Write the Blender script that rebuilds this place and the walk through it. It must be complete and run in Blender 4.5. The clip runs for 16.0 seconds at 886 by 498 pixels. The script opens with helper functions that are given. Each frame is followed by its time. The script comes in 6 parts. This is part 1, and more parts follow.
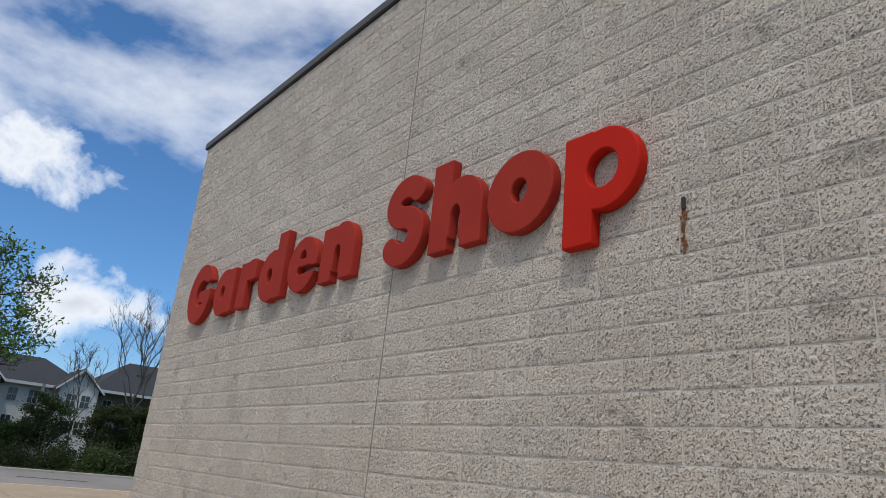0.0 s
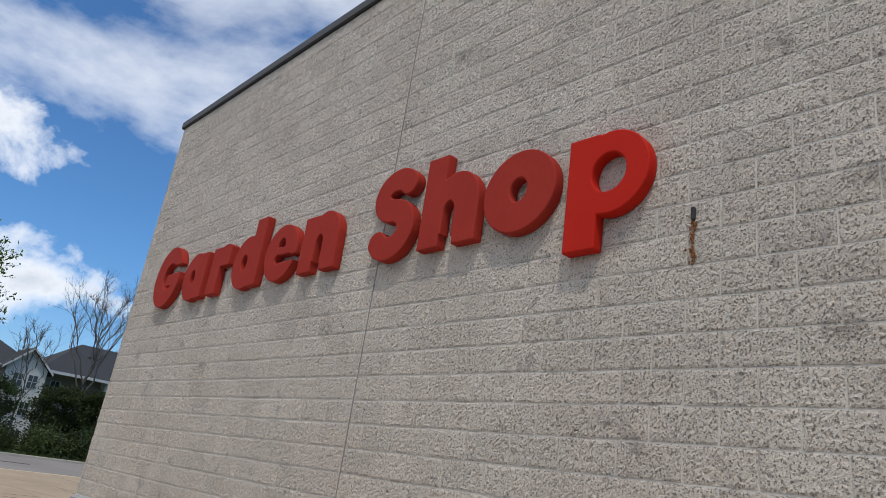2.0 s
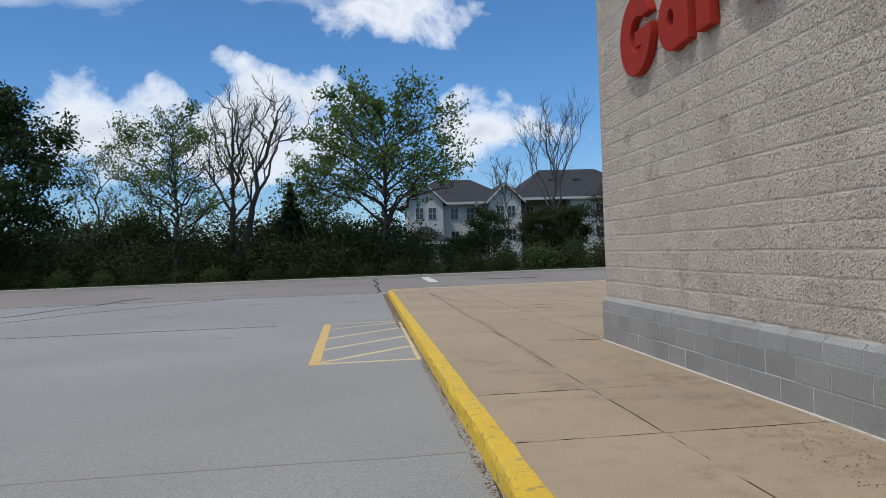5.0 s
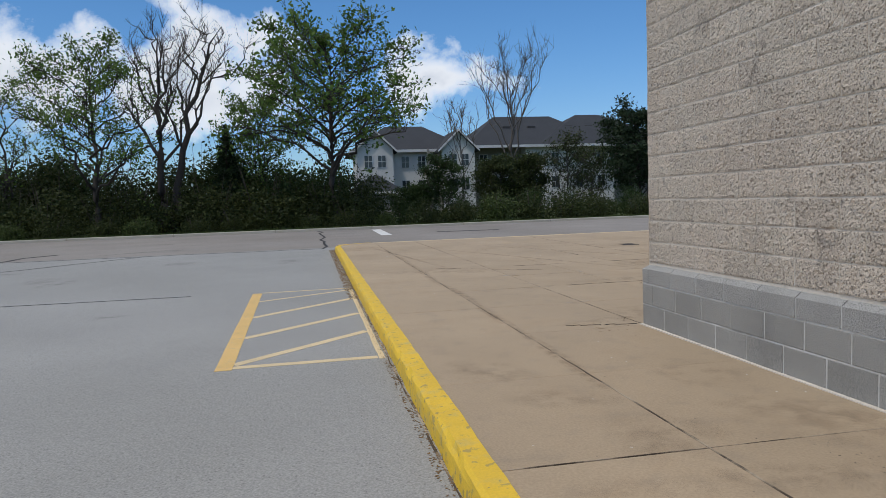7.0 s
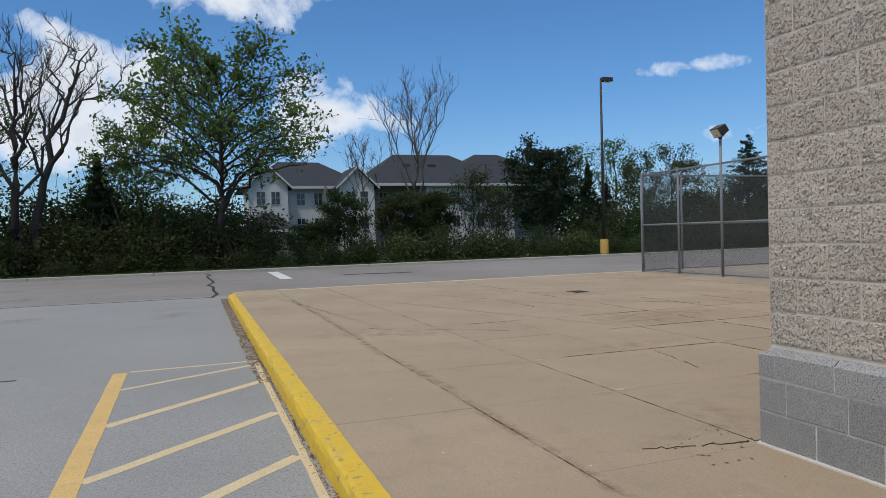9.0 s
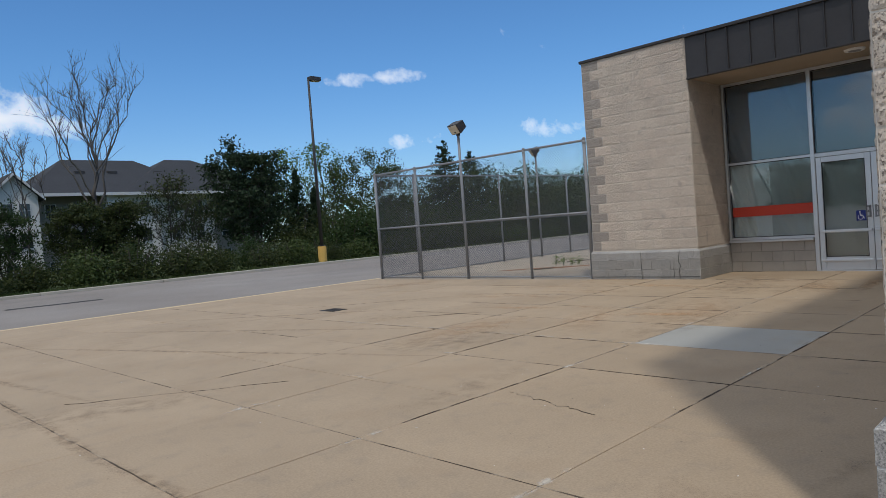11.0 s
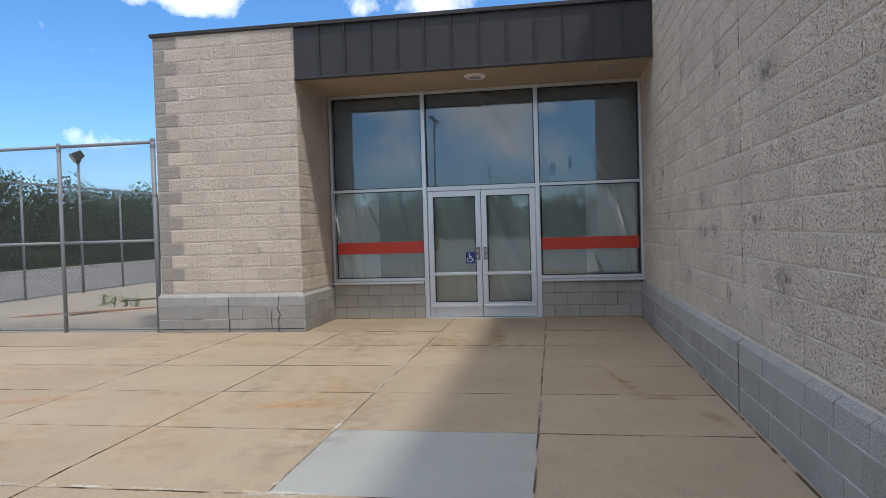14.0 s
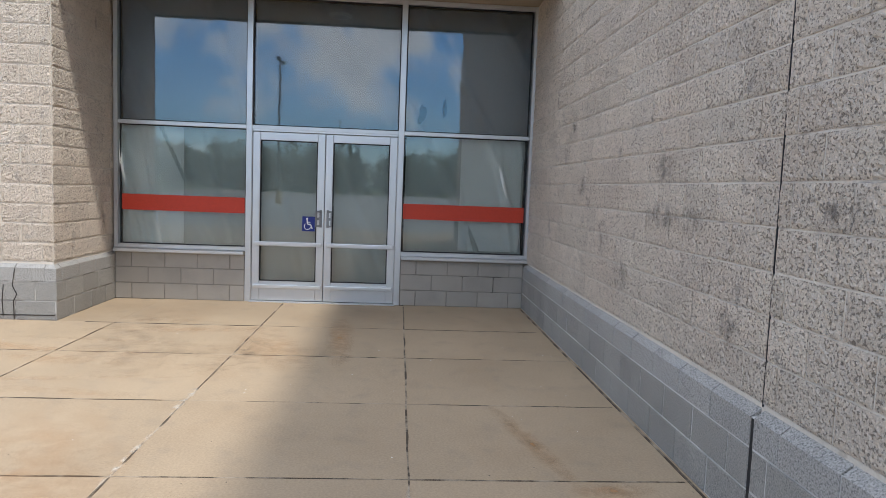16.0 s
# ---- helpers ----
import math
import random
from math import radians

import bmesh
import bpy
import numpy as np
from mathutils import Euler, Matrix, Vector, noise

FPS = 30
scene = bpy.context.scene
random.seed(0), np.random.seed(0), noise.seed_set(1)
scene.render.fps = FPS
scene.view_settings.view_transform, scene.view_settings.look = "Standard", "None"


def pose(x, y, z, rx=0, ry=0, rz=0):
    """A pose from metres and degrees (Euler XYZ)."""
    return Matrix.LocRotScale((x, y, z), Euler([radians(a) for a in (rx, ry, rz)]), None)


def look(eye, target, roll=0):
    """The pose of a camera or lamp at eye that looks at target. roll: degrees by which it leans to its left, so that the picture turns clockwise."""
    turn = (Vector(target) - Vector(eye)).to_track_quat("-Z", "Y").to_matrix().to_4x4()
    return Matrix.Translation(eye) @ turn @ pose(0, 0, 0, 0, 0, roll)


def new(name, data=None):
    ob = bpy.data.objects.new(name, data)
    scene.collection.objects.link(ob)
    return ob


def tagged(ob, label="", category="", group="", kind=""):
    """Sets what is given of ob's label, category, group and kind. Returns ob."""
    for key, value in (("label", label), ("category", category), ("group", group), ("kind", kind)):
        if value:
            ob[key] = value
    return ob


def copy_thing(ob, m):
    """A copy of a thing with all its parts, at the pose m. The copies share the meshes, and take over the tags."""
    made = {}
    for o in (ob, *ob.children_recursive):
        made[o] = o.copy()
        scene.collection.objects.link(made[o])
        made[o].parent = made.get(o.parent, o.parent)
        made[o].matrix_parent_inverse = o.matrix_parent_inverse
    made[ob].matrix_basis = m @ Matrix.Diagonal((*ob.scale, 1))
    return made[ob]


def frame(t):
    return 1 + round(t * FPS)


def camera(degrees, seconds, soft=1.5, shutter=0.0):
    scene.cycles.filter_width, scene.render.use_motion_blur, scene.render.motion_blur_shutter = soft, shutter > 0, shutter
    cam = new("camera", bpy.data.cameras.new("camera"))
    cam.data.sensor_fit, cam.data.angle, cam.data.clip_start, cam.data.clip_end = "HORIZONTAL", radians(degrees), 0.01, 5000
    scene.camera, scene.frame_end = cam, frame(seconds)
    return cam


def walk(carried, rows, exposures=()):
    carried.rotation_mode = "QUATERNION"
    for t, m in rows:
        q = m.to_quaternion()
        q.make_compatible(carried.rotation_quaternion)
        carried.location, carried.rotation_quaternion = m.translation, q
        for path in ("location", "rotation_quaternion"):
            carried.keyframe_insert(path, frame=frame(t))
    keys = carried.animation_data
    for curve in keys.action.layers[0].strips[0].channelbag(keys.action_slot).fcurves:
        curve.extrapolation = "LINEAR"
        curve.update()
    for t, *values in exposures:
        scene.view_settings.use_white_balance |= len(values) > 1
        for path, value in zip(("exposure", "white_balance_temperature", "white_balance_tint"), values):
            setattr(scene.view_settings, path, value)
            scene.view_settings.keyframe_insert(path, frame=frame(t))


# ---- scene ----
cam = camera(65.9, 16.0, soft=0.55)
PATH = [
    (0, (-3.452, -11.762, 1.421), (-2.287, -10.268, 2.061), 5.8),
    (0.5, (-3.419, -11.605, 1.395), (-2.218, -10.162, 2.085), 6.6),
    (1, (-3.467, -11.55, 1.445), (-2.205, -10.132, 2.075), 6.0),
    (1.5, (-3.48, -11.51, 1.439), (-2.232, -10.088, 2.086), 7.2),
    (2, (-3.484, -11.483, 1.432), (-2.246, -10.055, 2.084), 8.5),
    (2.5, (-3.512, -11.453, 1.434), (-2.246, -10.049, 2.086), 6.8),
    (3, (-3.55, -11.324, 1.361), (-2.299, -9.831, 1.815), 7.7),
    (3.5, (-3.389, -11.043, 1.348), (-2.252, -9.423, 1.639), 3.9),
    (4, (-3.455, -10.706, 1.329), (-2.799, -8.819, 1.428), -0.9),
    (4.5, (-3.318, -9.931, 1.343), (-2.803, -7.998, 1.358), -4.5),
    (5, (-3.28, -9.201, 1.311), (-3.048, -7.214, 1.316), -2.0),
    (5.2, (-3.305, -8.947, 1.298), (-2.883, -6.993, 1.241), -2.6),
    (7.3, (-3.153, -5.751, 1.282), (-2.78, -3.791, 1.137), -1.9),
    (7.5, (-3.17, -5.49, 1.277), (-2.727, -3.54, 1.231), -2.0),
    (8, (-3.255, -4.749, 1.289), (-2.935, -2.775, 1.263), -1.1),
    (8.5, (-3.257, -4.019, 1.306), (-2.668, -2.108, 1.275), -2.2),
    (9, (-3.224, -3.273, 1.324), (-2.542, -1.394, 1.284), -1.6),
    (9.5, (-3.237, -2.548, 1.349), (-2.291, -0.786, 1.318), -1.5),
    (10, (-3.099, -1.873, 1.353), (-2.015, -0.193, 1.29), -0.5),
    (10.2, (-3.076, -1.59, 1.346), (-1.876, 0.008, 1.27), -2.4),
    (12.3, (-1.728, 0.414, 1.488), (-0.06, 1.515, 1.41), -2.3),
    (12.5, (-1.547, 0.581, 1.454), (0.204, 1.541, 1.342), -2.6),
    (13, (-1.146, 0.877, 1.462), (0.671, 1.708, 1.378), -2.4),
    (13.5, (-0.515, 1.15, 1.512), (1.357, 1.852, 1.487), -1.6),
    (14, (0.003, 1.406, 1.496), (1.977, 1.725, 1.442), -1.7),
    (14.5, (0.703, 1.54, 1.542), (2.652, 1.982, 1.473), -0.6),
    (15, (1.304, 1.662, 1.534), (3.292, 1.866, 1.459), 1.4),
    (15.5, (2.002, 1.62, 1.512), (3.987, 1.784, 1.329), 0.9),
    (16, (2.675, 1.646, 1.542), (4.663, 1.514, 1.365), 2.2),
]
walk(cam, [(t, look(eye, target, roll)) for t, eye, target, roll in PATH],
     [(0, -0.47, 6450, 10), (2.5, -0.47, 6350, 10), (3.2, -0.50, 6300, 10), (4.1, -0.52, 6150, 10), (5, -0.55, 6350, 10), (9, -0.60, 6400, 10), (10.2, -0.55, 6400, 10), (12.5, -0.42, 6250, 10), (14.0, 0.0, 6250, 10), (14.5, 0.13, 6250, 10),
      (15.2, 0.27, 6250, 10), (16, 0.48, 6250, 10)])

# ---- world, sun ----
SUN_TO = Vector((2.79, 2.50, -6.85)).normalized()
sun_elev = math.asin(-SUN_TO.z)
sun_az = math.atan2(-SUN_TO.x, -SUN_TO.y)

world = bpy.data.worlds.new("world")
scene.world = world
world.use_nodes = True
wn, wl = world.node_tree.nodes, world.node_tree.links
wn.clear()
w_out = wn.new("ShaderNodeOutputWorld")
sky = wn.new("ShaderNodeTexSky")
sky.sky_type = "NISHITA"
sky.sun_disc = False
sky.sun_elevation = sun_elev
sky.sun_rotation = sun_az
sky.air_density, sky.dust_density, sky.ozone_density = 1.0, 0.3, 2.0
bg_sky = wn.new("ShaderNodeBackground")
bg_sky.inputs["Strength"].default_value = 0.15
deep = wn.new("ShaderNodeMixRGB")
deep.blend_type = "MULTIPLY"
deep.inputs[0].default_value = 1.0
wl.new(sky.outputs[0], deep.inputs[1])
wl.new(deep.outputs[0], bg_sky.inputs["Color"])
bg_cloud = wn.new("ShaderNodeBackground")
bg_cloud.inputs["Strength"].default_value = 1.6
tc = wn.new("ShaderNodeTexCoord")
sep = wn.new("ShaderNodeSeparateXYZ")
wl.new(tc.outputs["Generated"], sep.inputs[0])


def wmath(op, a, b=None):
    n = wn.new("ShaderNodeMath")
    n.operation = op
    for i, v in enumerate((a, b)):
        if v is None:
            continue
        if isinstance(v, (int, float)):
            n.inputs[i].default_value = v
        else:
            wl.new(v, n.inputs[i])
    return n.outputs[0]


# high clouds lie on a flat layer: project the direction onto it
den = wmath("ADD", wmath("MAXIMUM", sep.outputs[2], 0.0), 0.16)
comb = wn.new("ShaderNodeCombineXYZ")
wl.new(wmath("DIVIDE", sep.outputs[0], den), comb.inputs[0])
wl.new(wmath("DIVIDE", sep.outputs[1], den), comb.inputs[1])
comb.inputs[2].default_value = 4.3


def wnoise(vec, scale, rough):
    n = wn.new("ShaderNodeTexNoise")
    n.inputs["Scale"].default_value = scale
    n.inputs["Detail"].default_value = 9
    n.inputs["Roughness"].default_value = rough
    n.inputs["Distortion"].default_value = 0.2
    wl.new(vec, n.inputs["Vector"])
    return n.outputs[0]


def wrange(v, a, b, c, d):
    n = wn.new("ShaderNodeMapRange")
    n.interpolation_type = "SMOOTHSTEP"
    wl.new(v, n.inputs[0])
    for k, q in enumerate((a, b, c, d)):
        n.inputs[k + 1].default_value = q
    return n.outputs[0]


elev = wmath("ARCSINE", sep.outputs[2])
azim = wmath("ARCTAN2", sep.outputs[0], sep.outputs[1])
lean = wmath("MULTIPLY", wmath("ADD", wmath("MULTIPLY", sep.outputs[0], -0.80), wmath("MULTIPLY", sep.outputs[1], 0.25)), 0.10)
up_more = wmath("ADD", wrange(elev, radians(14), radians(27), -0.20, 0.075), wrange(elev, radians(28), radians(60), 0.0, 0.10))
cover_high = wmath("ADD", wmath("ADD", wnoise(comb.outputs[0], 0.95, 0.56), lean), up_more)
# heaped clouds low over the horizon, each a soft mound broken up by noise
mounds = None
for a, e, ra, re_, st in ((3.5, 19.5, 9.5, 4.2, 0.26), (-3.0, 13.0, 10.0, 3.4, 0.30), (10.5, 10.5, 6.0, 4.4, 0.27), (-19, 10.0, 10.0, 6.0, 0.32), (-8, 9.5, 11.0, 5.0, 0.30), (-10, 15.5, 3.0, 1.4, 0.24), (17.5, 8.8, 4.5, 2.2, 0.22),
                          (42.0, 12.4, 5.5, 1.3, 0.23), (50.0, 7.5, 10.0, 1.5, 0.24), (61.0, 18.2, 6.0, 1.8, 0.36), (79.0, 18.2, 7.5, 1.8, 0.36), (22.0, 17.5, 2.2, 1.0, 0.19), (28, 10, 2.5, 1.5, 0.18), (-40, 12, 16, 5, 0.22), (-75, 14, 20, 6, 0.22),
                          (-92, 17, 48, 15, 0.33), (-72, 34, 22, 9, 0.28), (-115, 36, 24, 8, 0.28), (-130, 12, 20, 6, 0.22), (170, 14, 25, 7, 0.22)):
    da = wmath("DIVIDE", wmath("SUBTRACT", azim, radians(a)), radians(ra))
    de = wmath("DIVIDE", wmath("SUBTRACT", elev, radians(e)), radians(re_))
    m = wmath("MULTIPLY", wmath("MAXIMUM", wmath("SUBTRACT", 1.0, wmath("ADD", wmath("MULTIPLY", da, da), wmath("MULTIPLY", de, de))), 0.0), st)
    mounds = m if mounds is None else wmath("MAXIMUM", mounds, m)
cover_low = wmath("ADD", wmath("ADD", wnoise(tc.outputs["Generated"], 8.5, 0.60), mounds), -0.14)
cover = wmath("MAXIMUM", cover_high, cover_low)
ramp = wn.new("ShaderNodeValToRGB")
ramp.color_ramp.elements[0].position = 0.515
ramp.color_ramp.elements[0].color = (0, 0, 0, 1)
ramp.color_ramp.elements[1].position = 0.68
ramp.color_ramp.elements[1].color = (1, 1, 1, 1)
wl.new(cover, ramp.inputs[0])
shade = wn.new("ShaderNodeValToRGB")
shade.color_ramp.elements[0].position = 0.56
shade.color_ramp.elements[0].color = (0.95, 0.97, 1.0, 1)
shade.color_ramp.elements[1].position = 0.80
shade.color_ramp.elements[1].color = (0.55, 0.60, 0.68, 1)
wl.new(cover, shade.inputs[0])
wl.new(shade.outputs[0], bg_cloud.inputs["Color"])
# paler towards the horizon
tint = wn.new("ShaderNodeMixRGB")
tint.inputs[1].default_value = (0.66, 0.88, 1.14, 1)
tint.inputs[2].default_value = (0.57, 0.92, 1.22, 1)
wl.new(wrange(elev, radians(1), radians(16), 0.0, 1.0), tint.inputs[0])
wl.new(tint.outputs[0], deep.inputs[2])
wmix = wn.new("ShaderNodeMixShader")
wl.new(ramp.outputs[0], wmix.inputs[0])
wl.new(bg_sky.outputs[0], wmix.inputs[1])
wl.new(bg_cloud.outputs[0], wmix.inputs[2])
wl.new(wmix.outputs[0], w_out.inputs[0])

sun = new("sun", bpy.data.lights.new("sun", "SUN"))
sun.data.energy = 2.15
sun.data.angle = radians(3.0)
sun.data.color = (1.0, 0.95, 0.87)
sun.matrix_world = look((0, 0, 40), Vector((0, 0, 40)) + SUN_TO)


# ---- materials ----
def mat(name, color, rough=0.8, metal=0.0, vary=0.12, scale=1.5, fine=60, fine_vary=0.15, bump=0.2, bump_scale=80,
        bump_dist=0.01, island=0.0, color2=None, stain=None, stain_scale=0.6, stain_at=(0.55, 0.75), stain_amt=0.7, spec=0.4,
        voro=0.0, voro_scale=40, pits=None, pit_scale=38, pit_at=(0.50, 0.64), pit_amt=0.6, pit_bump=0.0, bump_detail=5, bump_rough=0.6):
    """A surface with broad and fine variation of colour, stains, dark flecks and relief."""
    m = bpy.data.materials.new(name)
    m.use_nodes = True
    nt = m.node_tree
    N, L = nt.nodes, nt.links
    b = N["Principled BSDF"]
    b.inputs["Roughness"].default_value = rough
    b.inputs["Metallic"].default_value = metal
    b.inputs["Specular IOR Level"].default_value = spec
    geo = N.new("ShaderNodeNewGeometry")
    pos = geo.outputs["Position"]

    def noise_tex(s, d=4, r=0.55):
        n = N.new("ShaderNodeTexNoise")
        n.inputs["Scale"].default_value = s
        n.inputs["Detail"].default_value = d
        n.inputs["Roughness"].default_value = r
        L.new(pos, n.inputs["Vector"])
        return n.outputs[0]

    def calc(op, a, b2=0.0):
        n = N.new("ShaderNodeMath")
        n.operation = op
        for i, v in enumerate((a, b2)):
            if isinstance(v, (int, float)):
                n.inputs[i].default_value = v
            else:
                L.new(v, n.inputs[i])
        return n.outputs[0]

    f = calc("ADD", 1.0, calc("MULTIPLY", calc("SUBTRACT", noise_tex(scale), 0.5), 2.6 * vary))
    f = calc("ADD", f, calc("MULTIPLY", calc("SUBTRACT", noise_tex(fine, 3), 0.5), 2.6 * fine_vary))
    if island:
        oi = N.new("ShaderNodeObjectInfo")
        r = calc("FRACT", calc("ADD", oi.outputs["Random"], geo.outputs["Random Per Island"]))
        f = calc("ADD", f, calc("MULTIPLY", calc("SUBTRACT", r, 0.5), island))
    base = N.new("ShaderNodeRGB")
    base.outputs[0].default_value = (*color, 1)
    col = base.outputs[0]
    if color2:
        mx = N.new("ShaderNodeMixRGB")
        L.new(calc("MULTIPLY", calc("SUBTRACT", noise_tex(scale * 0.45, 5, 0.6), 0.38), 3.5), mx.inputs[0])
        mx.use_clamp = True
        L.new(col, mx.inputs[1])
        mx.inputs[2].default_value = (*color2, 1)
        col = mx.outputs[0]
    if stain:
        rp = N.new("ShaderNodeMapRange")
        rp.inputs[1].default_value, rp.inputs[2].default_value = stain_at
        rp.inputs[4].default_value = stain_amt
        L.new(noise_tex(stain_scale, 7, 0.62), rp.inputs[0])
        mx = N.new("ShaderNodeMixRGB")
        L.new(rp.outputs[0], mx.inputs[0])
        L.new(col, mx.inputs[1])
        mx.inputs[2].default_value = (*stain, 1)
        col = mx.outputs[0]
    if pits:
        rp = N.new("ShaderNodeMapRange")
        rp.inputs[1].default_value, rp.inputs[2].default_value = pit_at
        rp.inputs[4].default_value = pit_amt
        L.new(noise_tex(pit_scale, 4, 0.55), rp.inputs[0])
        pit_mask = rp.outputs[0]
        mx = N.new("ShaderNodeMixRGB")
        L.new(rp.outputs[0], mx.inputs[0])
        L.new(col, mx.inputs[1])
        mx.inputs[2].default_value = (*pits, 1)
        col = mx.outputs[0]
    mul = N.new("ShaderNodeVectorMath")
    mul.operation = "SCALE"
    L.new(col, mul.inputs[0])
    L.new(f, mul.inputs["Scale"])
    L.new(mul.outputs[0], b.inputs["Base Color"])
    if bump:
        hgt = noise_tex(bump_scale, bump_detail, bump_rough)
        if voro:
            v = N.new("ShaderNodeTexVoronoi")
            v.inputs["Scale"].default_value = voro_scale
            L.new(pos, v.inputs["Vector"])
            hgt = calc("ADD", hgt, calc("MULTIPLY", v.outputs["Distance"], voro))
        if pits and pit_bump:
            hgt = calc("SUBTRACT", hgt, calc("MULTIPLY", pit_mask, pit_bump))
        bp = N.new("ShaderNodeBump")
        bp.inputs["Strength"].default_value = bump
        bp.inputs["Distance"].default_value = bump_dist
        L.new(hgt, bp.inputs["Height"])
        L.new(bp.outputs[0], b.inputs["Normal"])
    return m


# the dark pit colour paints in the shade inside the broken face's hollows
M_split = mat("split_face_block", (0.70, 0.609, 0.507), 0.92, vary=0.09, scale=2.3, fine=120, fine_vary=0.28, bump=1.0, bump_scale=110,
              bump_dist=0.015, bump_rough=0.62, island=0.14, color2=(0.67, 0.567, 0.47), stain=(0.39, 0.34, 0.295), stain_scale=5.0, stain_at=(0.625, 0.655), stain_amt=0.6,
              pits=(0.19, 0.155, 0.125), pit_scale=80, pit_at=(0.555, 0.605), pit_amt=0.68, pit_bump=1.0)
# here too the pit colour stands in for shade in the rough relief
M_quoin = mat("grey_split_block", (0.41, 0.365, 0.32), 0.92, vary=0.10, scale=2.3, fine=120, fine_vary=0.30, bump=1.0, bump_scale=105,
              bump_dist=0.020, island=0.12, pits=(0.14, 0.125, 0.11), pit_scale=72, pit_at=(0.56, 0.61), pit_amt=0.6)
M_mortar = mat("mortar", (0.66, 0.60, 0.52), 0.95, bump=0.3, bump_scale=90, stain=(0.36, 0.31, 0.26), stain_scale=3.2, stain_at=(0.56, 0.66), stain_amt=0.85)
M_pier_mortar = mat("stained_grey_mortar", (0.46, 0.44, 0.41), 0.9, bump=0.2, stain=(0.09, 0.085, 0.08), stain_scale=3.0, stain_at=(0.44, 0.56), stain_amt=0.85)
M_seal = mat("grey_sealant", (0.29, 0.26, 0.225), 0.8, vary=0.2, scale=3)
M_base = mat("grey_ground_block", (0.315, 0.302, 0.278), 0.85, vary=0.14, scale=2.4, fine=130, fine_vary=0.5, bump=0.4, bump_scale=150, bump_dist=0.005,
             island=0.16, stain=(0.21, 0.20, 0.19), stain_scale=1.8, stain_at=(0.55, 0.75), stain_amt=0.65,
             pits=(0.13, 0.13, 0.13), pit_scale=115, pit_at=(0.545, 0.60), pit_amt=0.62)
M_sill = mat("pale_sill_block", (0.38, 0.367, 0.345), 0.88, vary=0.10, scale=3, fine=120, fine_vary=0.6, bump=0.6, bump_scale=130, bump_dist=0.008,
             island=0.10, stain=(0.25, 0.24, 0.23), stain_scale=2.0, stain_at=(0.55, 0.75), stain_amt=0.5,
             pits=(0.12, 0.12, 0.12), pit_scale=95, pit_at=(0.54, 0.59), pit_amt=0.65)
M_knee = mat("taupe_painted_block", (0.335, 0.305, 0.268), 0.85, vary=0.10, scale=2.5, fine=120, fine_vary=0.16, bump=0.25, bump_scale=150, bump_dist=0.004,
             island=0.10, stain=(0.24, 0.22, 0.20), stain_scale=1.8, stain_at=(0.52, 0.72), stain_amt=0.5)
M_knee_mortar = mat("taupe_mortar", (0.24, 0.215, 0.19), 0.9, bump=0.2, stain=(0.07, 0.06, 0.055), stain_scale=2.4, stain_at=(0.5, 0.58), stain_amt=0.9)
M_base_mortar = mat("grey_mortar", (0.60, 0.59, 0.57), 0.9, bump=0.2, stain=(0.16, 0.16, 0.16), stain_scale=2.2, stain_at=(0.5, 0.7))
M_slab = mat("tan_concrete", (0.400, 0.304, 0.203), 0.88, vary=0.14, scale=0.7, fine=70, fine_vary=0.20, bump=0.25, bump_scale=220, bump_dist=0.003,
             island=0.08, stain=(0.33, 0.23, 0.14), stain_scale=0.8, stain_at=(0.52, 0.76), stain_amt=0.5, pits=(0.29, 0.235, 0.175), pit_scale=4.5, pit_at=(0.54, 0.74), pit_amt=0.45)
M_joint2 = mat("black_crack", (0.035, 0.03, 0.027), 0.95)
M_jdirt = mat("packed_dirt", (0.075, 0.055, 0.038), 0.95, bump=0.3, vary=0.2, stain=(0.40, 0.325, 0.24), stain_scale=2.6, stain_at=(0.47, 0.57), stain_amt=1.0)
M_slab2 = mat("pale_weathered_concrete", (0.385, 0.325, 0.25), 0.88, vary=0.13, scale=0.7, fine=70, fine_vary=0.2, bump=0.25, bump_scale=220, bump_dist=0.003,
              island=0.08, stain=(0.33, 0.24, 0.15), stain_scale=0.8, stain_at=(0.52, 0.76), stain_amt=0.45)
M_patch = mat("grey_concrete", (0.375, 0.368, 0.335), 0.88, vary=0.08, scale=1.2, fine=140, fine_vary=0.08, bump=0.15, bump_scale=200, bump_dist=0.003,
              stain=(0.36, 0.30, 0.22), stain_scale=1.5)
M_joint = mat("joint_dirt", (0.09, 0.07, 0.05), 0.95, bump=0.3, stain=(0.36, 0.29, 0.21), stain_scale=2.5, stain_at=(0.46, 0.58), stain_amt=0.92)
M_road = mat("worn_pavement", (0.288, 0.281, 0.262), 0.93, vary=0.10, scale=0.35, fine=75, fine_vary=0.45, bump=0.35, bump_scale=120, bump_dist=0.008,
             color2=(0.325, 0.317, 0.30), stain=(0.25, 0.245, 0.235), stain_scale=0.25, stain_at=(0.56, 0.75), stain_amt=0.5,
             pits=(0.12, 0.115, 0.11), pit_scale=48, pit_at=(0.61, 0.66), pit_amt=0.5)
M_road2 = mat("old_asphalt", (0.245, 0.215, 0.188), 0.93, vary=0.14, scale=0.3, fine=90, fine_vary=0.30, bump=0.4, bump_scale=120, bump_dist=0.008,
              color2=(0.29, 0.262, 0.235), stain=(0.15, 0.14, 0.135), stain_scale=0.2, stain_at=(0.56, 0.75), stain_amt=0.5)
M_crack = mat("tar", (0.035, 0.033, 0.032), 0.8, bump=0.3)
